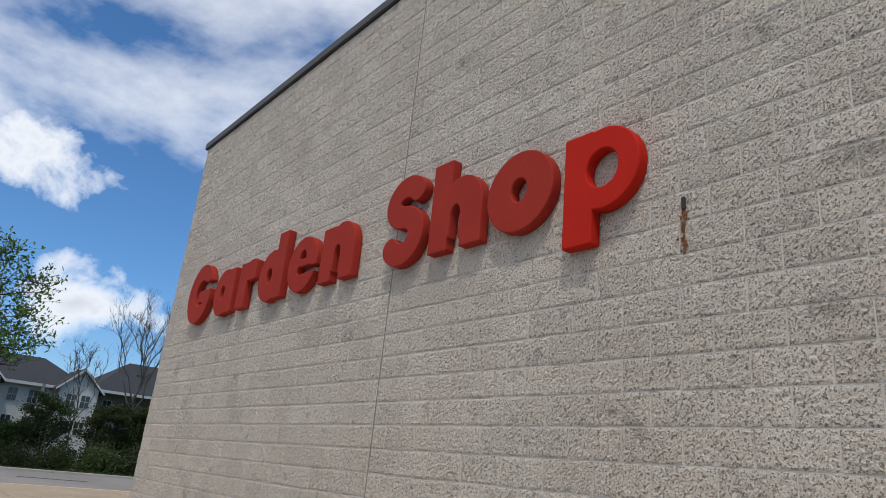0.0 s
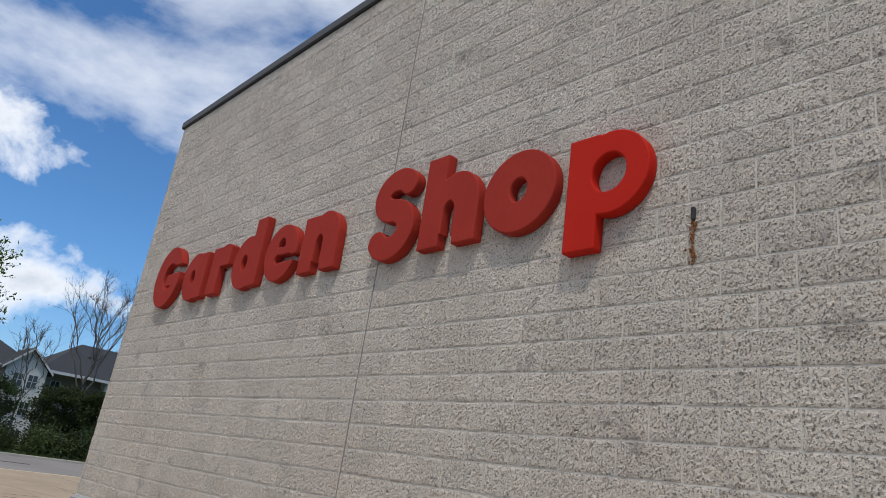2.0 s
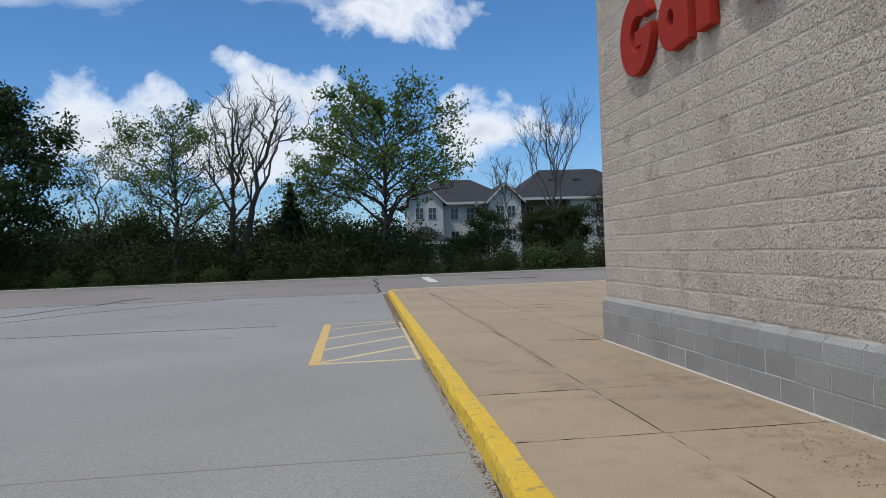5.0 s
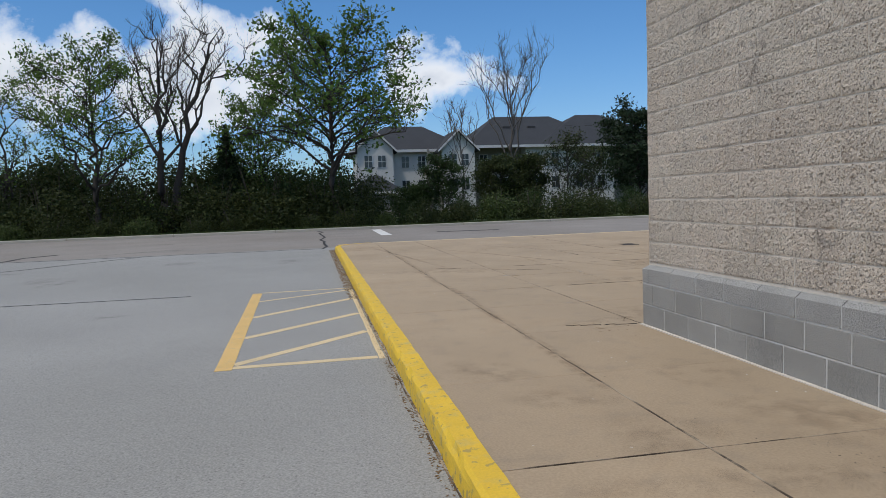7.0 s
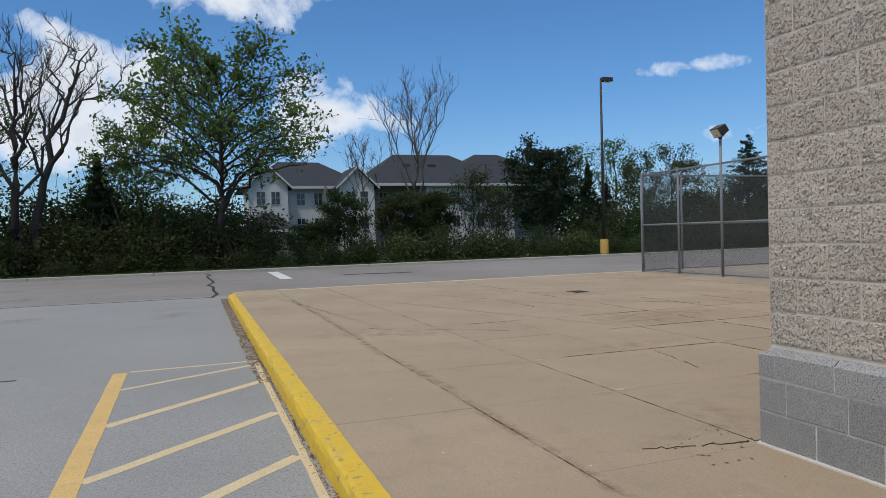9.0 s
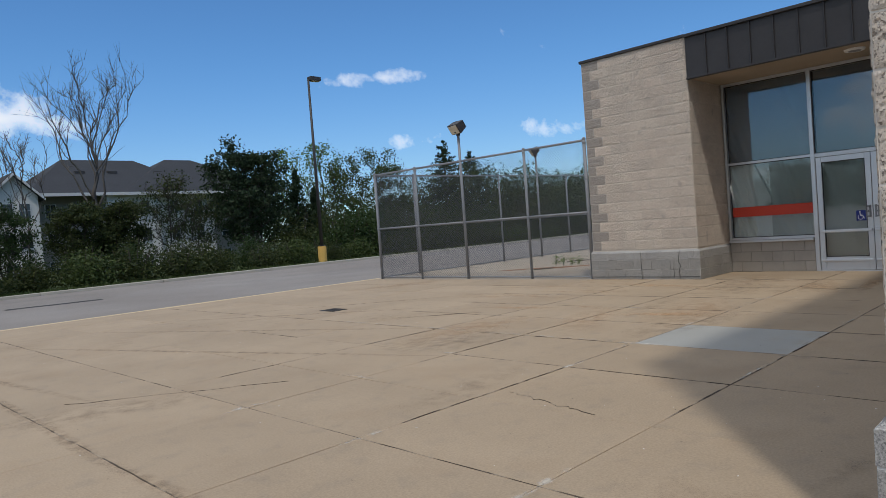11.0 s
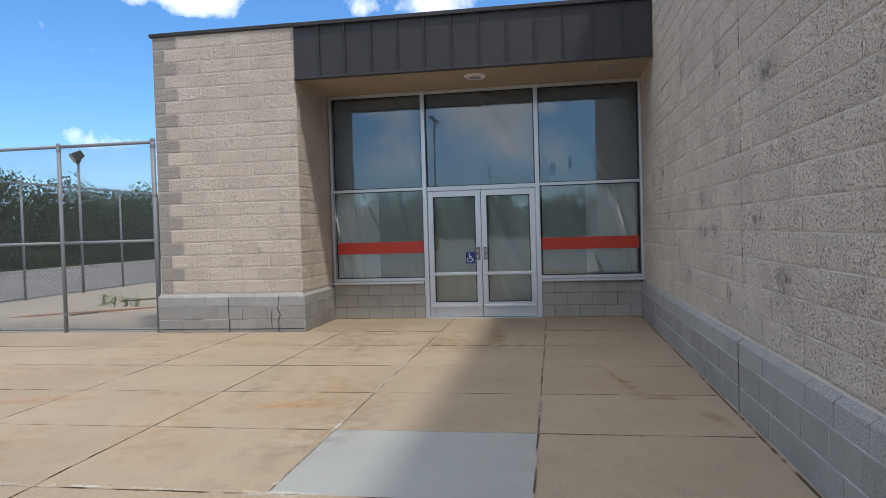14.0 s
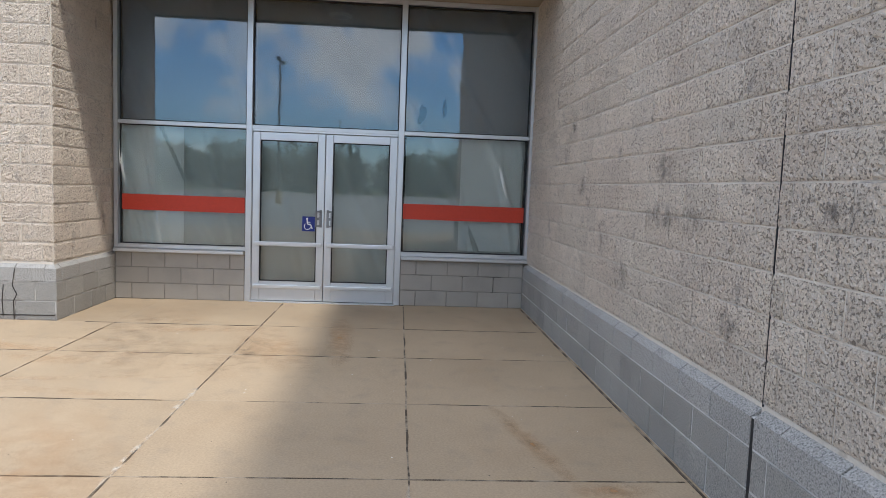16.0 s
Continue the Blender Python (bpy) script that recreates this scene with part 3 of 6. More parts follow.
for i in range(24):
    box(bm, -60 + i * 5 + 0.01, -55 + i * 5 - 0.01, 30.3, 30.55, -0.5, -0.02, 0.02)
kerb3 = part("kerb", bm, M_kerb)
structure(kerb3, "weathered pale concrete kerb beside the grass", "kerb")


def flat_strip(name, pts, width, z, material, label, category, parent=None):
    """A painted or sealed line laid on the ground, a few millimetres thick."""
    b = bm_new()
    lv = []
    for i, (x, y) in enumerate(pts):
        a = pts[max(i - 1, 0)]
        c = pts[min(i + 1, len(pts) - 1)]
        d = Vector((c[0] - a[0], c[1] - a[1])).normalized()
        w = width if isinstance(width, (int, float)) else width[i]
        nx, ny = -d.y * w / 2, d.x * w / 2
        lv.append([b.verts.new((x + nx, y + ny, z)), b.verts.new((x - nx, y - ny, z)), b.verts.new((x - nx, y - ny, z - 0.02)), b.verts.new((x + nx, y + ny, z - 0.02))])
    for p, q in zip(lv, lv[1:]):
        for k in range(4):
            b.faces.new((p[k], q[k], q[(k + 1) % 4], p[(k + 1) % 4]))
    b.faces.new(lv[0])
    b.faces.new(lv[-1][::-1])
    bmesh.ops.recalc_face_normals(b, faces=b.faces[:])
    ob = part(name, b, material, parent)
    if parent is None:
        structure(ob, label, category)
    return ob


def wobble(x0, y0, x1, y1, n, amp, seed):
    r = random.Random(seed)
    return [(x0 + (x1 - x0) * i / n + r.uniform(-amp, amp), y0 + (y1 - y0) * i / n + r.uniform(-amp, amp)) for i in range(n + 1)]


# ---- building: tall sign wall and side wall ----
WX, WY = 0.05, -0.05        # faces of the split block
TOP = 0.6096 + 30 * COURSE
JA, JB = 6.54, 5.64         # control joints
bm = bm_new()
box(bm, WX, WX + 0.3, -30, WY, -0.3, TOP)
wall_1 = part("wall_1", bm, M_mortar)
structure(wall_1, "tall beige split-face concrete block wall with pale mortar", "wall")
bm = bm_new()
box(bm, WX + 0.3, 30, WY - 0.3, WY, -0.3, TOP)
wall_2 = part("wall_2", bm, M_mortar)
structure(wall_2, "shaded beige split-face block side wall", "wall")
spansA = [(0.0, JA - 0.064), (JA - 0.052, 29.9)]
lay_blocks(wall_1, (WX, WY, 0), (0, -1, 0), (-1, 0, 0), spansA, 0.6096, 30, SPLIT, M_split, lambda u, z: 7.2 < u < 12.3 and z < 3.2, 1, field_label="split-face blocks", far=lambda u, z: u > 12.6 or u > 9.5 and z > 6.2)
spansB = [(0.0, JB - 0.058), (JB - 0.053, 16.0)]
lay_blocks(wall_2, (WX, WY, 0), (1, 0, 0), (0, 1, 0), spansB, 0.6096, 30, SPLIT_MID, M_split, lambda u, z: 2.0 < u < 9.0 and z < 3.2, 2, field_label="split-face blocks", first=1, far=lambda u, z: u > 11.6 or z > 5.2)
# painted base with a sloping sill course
for wl_, o, al, ou, sp, pk in ((wall_1, (0, 0, 0), (0, -1, 0), (-1, 0, 0), [(0, JA - 0.03), (JA - 0.01, 29.9)], lambda u, z: u < 13),
                               (wall_2, (0, 0, 0), (1, 0, 0), (0, 1, 0), [(0, JB - 0.02), (JB, 11.56)], lambda u, z: True)):
    lay_blocks(wl_, o, al, ou, sp, 0.0, 2, FLAT, M_base, pk, 3, field="base_field")
    lay_blocks(wl_, o, al, ou, [(0.12, sp[0][1]), sp[1]], 2 * COURSE, 1, CAP, M_sill, pk, 4, name="sill_block", field="sill_field")
bm = bm_new()
box(bm, 0.0045, WX + 0.02, -29.9, -0.0045, -0.2, 0.55)
part("base_core", bm, M_base_mortar, wall_1)
bm = bm_new()
box(bm, WX + 0.02, 11.6, WY - 0.02, -0.0045, -0.2, 0.55)
part("base_core", bm, M_base_mortar, wall_2)
for nm, a, w in (("a", JA, wall_1), ("b", JB, wall_2)):
    bm = bm_new()
    if nm == "a":
        box(bm, WX - 0.004, WX + 0.02, -a + 0.001, -a + 0.015, 0.6, TOP)
        base_bm = bm_new()
        box(base_bm, 0.0025, 0.02, -a + 0.003, -a + 0.020, 0.0, 0.545)
        part("joint_sealant", base_bm, M_gasket, w)
    else:
        box(bm, a - 0.012, a - 0.002, WY - 0.02, WY + 0.004, 0.6, TOP)
        box(bm, a - 0.024, a + 0.001, -0.02, -0.0025, 0.0, 0.545)
    part("joint_sealant", bm, M_gasket if nm == "b" else M_seal, w)


def hip_block(wall, cx, cy, sx, sy):
    """The sill block on an outer corner, sloping back both ways."""
    low, high, top = 0.001, 0.072, 0.119
    ring = lambda a, z: [(cx + sx * a, cy + sy * a, z), (cx + sx * top, cy + sy * a, z), (cx + sx * top, cy + sy * top, z), (cx + sx * a, cy + sy * top, z)]
    raw("sill_block", ring(low, 0.412) + ring(low, 0.546) + ring(high, 0.604),
        [(k, (k + 1) % 4, (k + 1) % 4 + 4, k + 4) for k in range(4)] + [(k + 4, (k + 1) % 4 + 4, (k + 1) % 4 + 8, k + 8) for k in range(4)] + [(8, 9, 10, 11)], M_sill, wall)


hip_block(wall_1, 0.0, 0.0, 1, -1)
# metal coping
bm = bm_new()
box(bm, WX - 0.05, WX + 0.42, -30, WY + 0.05, TOP, TOP + 0.13, 0.012)
coping = part("trim", bm, M_metal)
structure(coping, "dark bronze metal coping along the roof edge", "coping")
bm = bm_new()
box(bm, WX + 0.42, 30, WY - 0.42, WY + 0.05, TOP, TOP + 0.13, 0.012)
coping2 = part("trim", bm, M_metal)
structure(coping2, "dark bronze metal coping along the roof edge", "coping")
bm = bm_new()
box(bm, WX + 0.3, 30, -30, WY - 0.3, TOP - 0.4, TOP - 0.2)
roof_main = part("roof", bm, M_roof)
structure(roof_main, "flat dark roof behind the coping", "roof")
bm = bm_new()
box(bm, 29.7, 30, -30, WY - 0.3, -0.3, TOP - 0.4)
box(bm, WX + 0.3, 29.7, -30, -29.7, -0.3, TOP - 0.4)
wall_back = part("wall_3", bm, M_mortar)
structure(wall_back, "plain block back wall of the shop", "wall")

# ---- entrance pier and recess ----
PX, P0, P1 = 10.06, 5.25, 7.60
PT = 0.6096 + 20 * COURSE
bm = bm_new()
box(bm, PX, 11.9, P0, P1, -0.3, PT)
pier = part("wall_4", bm, M_mortar)
structure(pier, "beige split-face block pier with grey corner blocks", "pier")


def quoin(c, a, b, s0, s1):
    return M_quoin if a < s0 + 0.02 else M_split


lay_blocks(pier, (PX, P1, 0), (0, -1, 0), (-1, 0, 0), [(0, P1 - P0)], 0.6096, 20, SPLIT, M_split, lambda u, z: True, 6, mats=quoin, first=1)
lay_blocks(pier, (PX, P0, 0), (1, 0, 0), (0, -1, 0), [(0, 1.5)], 0.6096, 17, SPLIT, M_split, lambda u, z: True, 7)
lay_blocks(pier, (PX - 0.05, P1 + 0.05, 0), (0, -1, 0), (-1, 0, 0), [(0, P1 - P0 + 0.1)], 0, 2, FLAT, M_base, lambda u, z: True, 8)
lay_blocks(pier, (PX - 0.05, P1 + 0.05, 0), (0, -1, 0), (-1, 0, 0), [(0, P1 - P0 - 0.02)], 2 * COURSE, 1, CAP, M_sill, lambda u, z: True, 9, name="sill_block")
lay_blocks(pier, (PX - 0.05, P0 - 0.05, 0), (1, 0, 0), (0, -1, 0), [(0, 1.55)], 0, 2, FLAT, M_base, lambda u, z: True, 10)
lay_blocks(pier, (PX - 0.05, P0 - 0.05, 0), (1, 0, 0), (0, -1, 0), [(0.12, 1.55)], 2 * COURSE, 1, CAP, M_sill, lambda u, z: True, 11, name="sill_block")
hip_block(pier, PX - 0.05, P0 - 0.05, 1, 1)
bm = bm_new()
box(bm, PX - 0.0455, 11.6, P0 - 0.0455, P1 + 0.0455, -0.2, 0.55)
part("base_core", bm, M_pier_mortar, pier)
bm = bm_new()
box(bm, PX - 0.04, PX + 0.4, P0, P1 + 0.04, PT, PT + 0.06, 0.01)
structure(part("trim", bm, M_metal), "dark metal coping on the pier", "coping")
# lower roof body behind
bm = bm_new()
box(bm, 11.9, 12.2, -0.062, 7.58, 3.9, PT)
box(bm, 11.9, 24, 7.3, 7.58, -0.3, PT)
box(bm, 23.7, 24, WY, 7.3, -0.3, PT)
box(bm, 10.4, 24, -0.06, 7.5, PT - 0.25, PT - 0.05)
wall_5 = part("wall_5", bm, M_mortar)
structure(wall_5, "plain block wall and flat roof of the entrance wing", "wall")

# fascia with standing seams
fascia = empty("fascia", pose(10.03, 2.58, 3.88))
FZ0, FZ1 = 3.88, PT - 0.02
FY0, FY1 = -0.03, P0 - 0.01
npan = 13
for i in range(npan):
    y0 = FY0 + (FY1 - FY0) * i / npan
    y1 = FY0 + (FY1 - FY0) * (i + 1) / npan
    bm = bm_new()
    box(bm, 10.03, 10.06, y0 + 0.001, y1 - 0.001, FZ0, FZ1)
    ob = part("panel", bm, M_metal)
    ob.parent = fascia
    ob.matrix_parent_inverse = fascia.matrix_world.inverted()
    if i:
        bm = bm_new()
        box(bm, 9.995, 10.034, y0 - 0.009, y0 + 0.009, FZ0, FZ1, 0.003)
        ob = part("seam", bm, M_metal)
        ob.parent = fascia
        ob.matrix_parent_inverse = fascia.matrix_world.inverted()
for nm, a in (("drip_edge", (9.99, 10.08, FY0, FY1, FZ0 - 0.025, FZ0 + 0.012)), ("cap", (9.97, 10.45, FY0, FY1, FZ1, FZ1 + 0.06))):
    bm = bm_new()
    box(bm, *a, 0.006)
    ob = part(nm, bm, M_metal)
    ob.parent = fascia
    ob.matrix_parent_inverse = fascia.matrix_world.inverted()
structure(fascia, "dark bronze standing-seam metal fascia over the entrance", "fascia")
bm = bm_new()
box(bm, 10.065, 11.9, -0.04, P0 - 0.012, FZ0 + 0.0, FZ0 + 0.12)
ceiling = part("ceiling", bm, M_soffit)
structure(ceiling, "tan stucco soffit over the entrance", "soffit")


def soffit_light(y, square=False):
    t = empty("soffit_light", pose(10.63, y, FZ0))
    b = bm_new()
    if square:
        box(b, -0.16, 0.16, -0.17, 0.17, -0.012, 0.004, 0.004)
        box(b, -0.12, 0.12, -0.13, 0.13, -0.016, -0.010)
        part("cover_plate", b, M_knee, t)
        tagged(t, "square tan access plate in the soffit", "vent")
    else:
        cyl(b, (0, 0, -0.03), (0, 0, 0.004), 0.15, 0.17, 24)
        part("trim_ring", b, M_whitev, t)
        b = bm_new()
        cyl(b, (0, 0, -0.034), (0, 0, -0.02), 0.10, 0.10, 20)
        part("lens", b, M_film, t)
        tagged(t, "round recessed lamp in the tan soffit, unlit", "ceiling lamp")


soffit_light(2.54)
soffit_light(0.50, True)

# ---- shop front ----
GX = 11.55
front = empty("window_1", pose(GX, 2.58, 0))
Z1, ZM, ZS = 3.88, 2.22, 0.65


def under(ob, p):
    ob.parent = p
    ob.matrix_parent_inverse = p.matrix_world.inverted()
    return ob


YM = [5.19, 3.555, 1.645, -0.03]
FW = 0.05
for i, y in enumerate(YM):
    z0 = 0.0 if i in (1, 2) else ZS
    bm = bm_new()
    w = FW / 2 + (0.012 if i in (1, 2) else 0)
    box(bm, GX - 0.055, GX + 0.055, y - w, y + w, z0, Z1 - 0.002, 0.004)
    under(part("mullion", bm, M_alu), front)
for i in range(3):
    ya, yb = YM[i + 1] + FW / 2 + 0.013, YM[i] - FW / 2 - 0.013
    rails = [(Z1 - 0.06, Z1 - 0.005), (ZM - 0.025, ZM + 0.025)] + ([] if i == 1 else [(ZS, ZS + 0.05)])
    for za, zb in rails:
        bm = bm_new()
        box(bm, GX - 0.052, GX + 0.052, ya - 0.012, yb + 0.012, za, zb, 0.004)
        under(part("transom", bm, M_alu), front)
    panes = [(ZM + 0.025, Z1 - 0.06)] + ([] if i == 1 else [(ZS + 0.05, ZM - 0.025)])
    for k, (za, zb) in enumerate(panes):
        bm = bm_new()
        box(bm, GX + 0.0, GX + 0.006, ya, yb, za, zb)
        g = under(part("pane", bm, M_glass), front)
        g.visible_shadow = False
        bm = bm_new()
        for q in ((ya, yb, za, za + 0.012), (ya, yb, zb - 0.012, zb), (ya, ya + 0.012, za + 0.012, zb - 0.012), (yb - 0.012, yb, za + 0.012, zb - 0.012)):
            box(bm, GX - 0.012, GX - 0.002, *q)
        under(part("gasket", bm, M_gasket), front)
structure(front, "aluminium shop window with grey panes covered by paper inside", "window")
# sills over the knee walls
for ya, yb in ((YM[1] + 0.04, YM[0] + 0.02), (YM[3] - 0.02, YM[2] - 0.04)):
    bm = bm_new()
    box(bm, GX - 0.11, GX + 0.05, ya, yb, ZS - 0.05, ZS - 0.002, 0.008)
    structure(part("window_sill", bm, M_alu), "projecting aluminium window sill", "sill")
knee = None
for ya, yb, nm in ((YM[1] + 0.04, P0 - 0.05, "wall_6"), (0.0, YM[2] - 0.04, "wall_7")):
    bm = bm_new()
    box(bm, GX - 0.045, GX + 0.2, ya, yb, -0.2, ZS - 0.05)
    knee = part(nm, bm, M_knee_mortar)
    structure(knee, "low grey block wall under the shop window", "wall")
    lay_blocks(knee, (GX - 0.052, yb, 0), (0, -1, 0), (-1, 0, 0), [(0, yb - ya)], 0.0, 3, FLAT, M_knee, lambda u, z: True, 12, first=1)


def sheet(name, y0, y1, z0, z1, x, material, label, folds, seed):
    """A hung paper sheet with slanting folds."""
    r = random.Random(seed)
    nu, nz = 40, 30
    lines = [(r.uniform(-0.4, 1.0), r.uniform(0.25, 0.7), r.uniform(0.025, 0.06), r.uniform(0.035, 0.075)) for _ in range(folds)]
    verts = []
    for back in (0, 1):
        for j in range(nz + 1):
            for i in range(nu + 1):
                u, v = i / nu, j / nz
                d = 0
                for a, s, w, amp in lines:
                    t = (u - a - s * (1 - v)) / w
                    d += amp * math.exp(-t * t)
                verts.append((x - d * 0.9 + back * 0.004, y1 + (y0 - y1) * u, z0 + (z1 - z0) * v))
    faces = []
    w = nu + 1
    o = (nz + 1) * w
    for j in range(nz):
        for i in range(nu):
            a = j * w + i
            faces.append((a, a + 1, a + w + 1, a + w))
            faces.append((o + a, o + a + w, o + a + w + 1, o + a + 1))
    ob = raw(name, verts, faces, material, smooth=True)
    return tagged(ob, label, "paper sheet", "window paper")


PXI = GX + 0.14
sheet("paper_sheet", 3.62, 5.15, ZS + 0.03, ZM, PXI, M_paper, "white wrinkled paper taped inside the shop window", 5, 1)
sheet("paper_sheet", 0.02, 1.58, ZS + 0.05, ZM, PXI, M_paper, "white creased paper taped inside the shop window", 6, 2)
sheet("paper_sheet", 4.40, 5.16, ZS + 0.06, ZM - 0.02, PXI - 0.05, M_paper2, "second white sheet overlapping inside the shop window", 5, 21)
sheet("paper_sheet", 0.06, 0.86, ZS + 0.08, ZM - 0.02, PXI - 0.05, M_paper2, "second white sheet overlapping inside the shop window", 5, 22)
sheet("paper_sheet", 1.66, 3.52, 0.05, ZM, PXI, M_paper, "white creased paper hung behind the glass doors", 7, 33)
for a, b_, s in ((3.60, 5.17, 4), (1.68, 3.52, 5), (0.0, 1.6, 6)):
    sheet("paper_sheet", a, b_, ZM, Z1 - 0.06, PXI, M_film, "grey paper covering the upper shop window", 3, s)
for a, b_ in ((3.61, 5.13), (0.01, 1.60)):
    bm = bm_new()
    box(bm, GX - 0.008, GX - 0.003, a, b_, 1.125, 1.325)
    tagged(part("window_stripe", bm, M_band), "red vinyl stripe across the shop window", "stripe", "window stripes")
# torn spots in the upper paper: near-black pieces stand in for the dark behind
for yy, zz, w, h_, sd in ((1.38, 2.50, 0.055, 0.12, 1), (1.10, 2.56, 0.03, 0.14, 2), (1.42, 2.40, 0.03, 0.06, 3)):
    rr = random.Random(sd)
    bm = bm_new()
    prism(bm, [(yy + w * math.cos(a * 0.449) * rr.uniform(0.7, 1.1), zz + h_ * math.sin(a * 0.449) * rr.uniform(0.7, 1.1)) for a in range(14)], "x", GX + 0.075, GX + 0.085)
    tagged(part("paper_tear", bm, M_dark), "dark torn spot in the grey window paper", "tear", "paper tears")
# added box behind the paper, unseen, near black in place of an unlit room
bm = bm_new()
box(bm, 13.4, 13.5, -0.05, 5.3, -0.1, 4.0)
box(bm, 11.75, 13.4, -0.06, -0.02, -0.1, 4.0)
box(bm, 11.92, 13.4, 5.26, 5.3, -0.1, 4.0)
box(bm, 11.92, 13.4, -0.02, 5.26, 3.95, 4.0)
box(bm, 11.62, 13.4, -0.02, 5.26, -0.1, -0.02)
structure(part("wall_8", bm, M_dark), "unseen near-black box standing in for the unlit room behind the papered glass", "wall")


# ---- doors ----
def door(y0, y1, name, pull_y, label):
    d = empty(name, pose(GX - 0.01, (y0 + y1) / 2, 0.015))
    h, st, tr, br = 2.165, 0.095, 0.10, 0.27
    zb = 0.02
    for q in ((y0, y0 + st, zb, h), (y1 - st, y1, zb, h)):
        b = bm_new()
        box(b, GX - 0.035, GX + 0.02, *q, 0.005)
        under(part("stile", b, M_alu), d)
    for q in ((y0 + st, y1 - st, h - tr, h), (y0 + st, y1 - st, zb, br)):
        b = bm_new()
        box(b, GX - 0.034, GX + 0.019, *q, 0.004)
        under(part("rail", b, M_alu), d)
    b = bm_new()
    box(b, GX - 0.006, GX, y0 + st, y1 - st, br, h - tr)
    g = under(part("pane", b, M_glass), d)
    g.visible_shadow = False
    b = bm_new()
    for q in ((y0 + st, y1 - st, br, br + 0.012), (y0 + st, y1 - st, h - tr - 0.012, h - tr), (y0 + st, y0 + st + 0.012, br + 0.012, h - tr - 0.012),
              (y1 - st - 0.012, y1 - st, br + 0.012, h - tr - 0.012)):
        box(b, GX - 0.02, GX - 0.008, *q)
    under(part("gasket", b, M_gasket), d)
    for z, t in ((0.755, 0.028), (0.205, 0.026)):
        b = bm_new()
        box(b, GX - 0.085, GX - 0.045, y0 + 0.02, y1 - 0.02, z - t, z + t, 0.01, 2)
        for yy in (y0 + 0.05, y1 - 0.05):
            box(b, GX - 0.05, GX - 0.033, yy - 0.02, yy + 0.02, z - 0.018, z + 0.018)
        under(part("push_bar", b, M_alu), d)
    b = bm_new()
    py2 = pull_y + (0.052 if pull_y > 2.59 else -0.052)
    for z in (1.0, 1.185):
        cyl(b, (GX - 0.034, pull_y, z), (GX - 0.075, pull_y, z), 0.011, None, 10)
        cyl(b, (GX - 0.075, pull_y, z), (GX - 0.085, py2, z), 0.011, None, 10)
    cyl(b, (GX - 0.085, py2, 0.99), (GX - 0.085, py2, 1.195), 0.012, None, 10)
    box(b, GX - 0.041, GX - 0.036, pull_y - 0.016, pull_y + 0.016, 0.98, 1.205, 0.002)
    under(part("door_handle", b, M_galv, label="satin pull handle"), d)
    b = bm_new()
    cyl(b, (GX - 0.034, pull_y + (0.03 if pull_y > 2.59 else -0.03), 1.09), (GX - 0.043, pull_y + (0.03 if pull_y > 2.59 else -0.03), 1.09), 0.018, None, 14)
    under(part("lock_cylinder", b, M_galv), d)
    structure(d, label, "door")


door(2.603, 3.51, "door_1", 2.645, "closed aluminium glass door with a pull handle and paper behind")
door(1.69, 2.597, "door_2", 2.555, "closed aluminium glass door with bars across")
bm = bm_new()
for q in ((3.512, 3.53, 0.0, 2.19), (1.67, 1.688, 0.0, 2.19), (1.67, 3.53, 2.17, 2.196)):
    box(bm, GX - 0.05, GX + 0.05, *q, 0.003)
structure(part("door_frame", bm, M_alu), "aluminium frame round the double doors", "door frame")
bm = bm_new()
box(bm, GX - 0.09, GX + 0.06, 1.67, 3.53, -0.01, 0.014, 0.004)
structure(part("threshold", bm, M_alu), "worn metal door threshold", "threshold")


def sticker():
    s = empty("access_sticker", pose(GX - 0.012, 2.80, 1.02))
    b = bm_new()
    box(b, -0.003, 0.0, -0.08, 0.08, -0.095, 0.095)
    part("panel", b, M_blue, s)
    b = bm_new()
    y = 1
    cyl(b, (-0.006, 0.02, 0.065), (-0.003, 0.02, 0.065), 0.014, None, 12)
    def bar(a, c, w=0.007):
        d = Vector((0, c[0] - a[0], c[1] - a[1]))
        r = bmesh.ops.create_cube(b, size=1.0)
        m = Matrix.Translation((-0.0045, (a[0] + c[0]) / 2, (a[1] + c[1]) / 2)) @ d.to_track_quat("Z", "X").to_matrix().to_4x4() @ Matrix.Diagonal((w * 2, 0.003, d.length, 1))
        bmesh.ops.transform(b, matrix=m, verts=r["verts"])
    bar((0.018, 0.048), (0.012, -0.005))
    bar((0.014, 0.022), (-0.025, 0.022), 0.005)
    bar((0.012, -0.005), (-0.03, -0.008))
    bar((-0.03, -0.008), (-0.048, -0.06))
    for i in range(14):
        a0, a1 = radians(185 + i * 16), radians(201 + i * 16)
        bar((0.012 + 0.04 * math.cos(a0), -0.03 + 0.042 * math.sin(a0)), (0.012 + 0.04 * math.cos(a1), -0.03 + 0.042 * math.sin(a1)), 0.005)
    part("symbol", b, M_whitev, s)
    tagged(s, "blue sticker with a white wheelchair symbol on the door", "sticker")


sticker()


# ---- sign letters ----
XH, ASC, DESC = 0.63, 0.85, -0.29


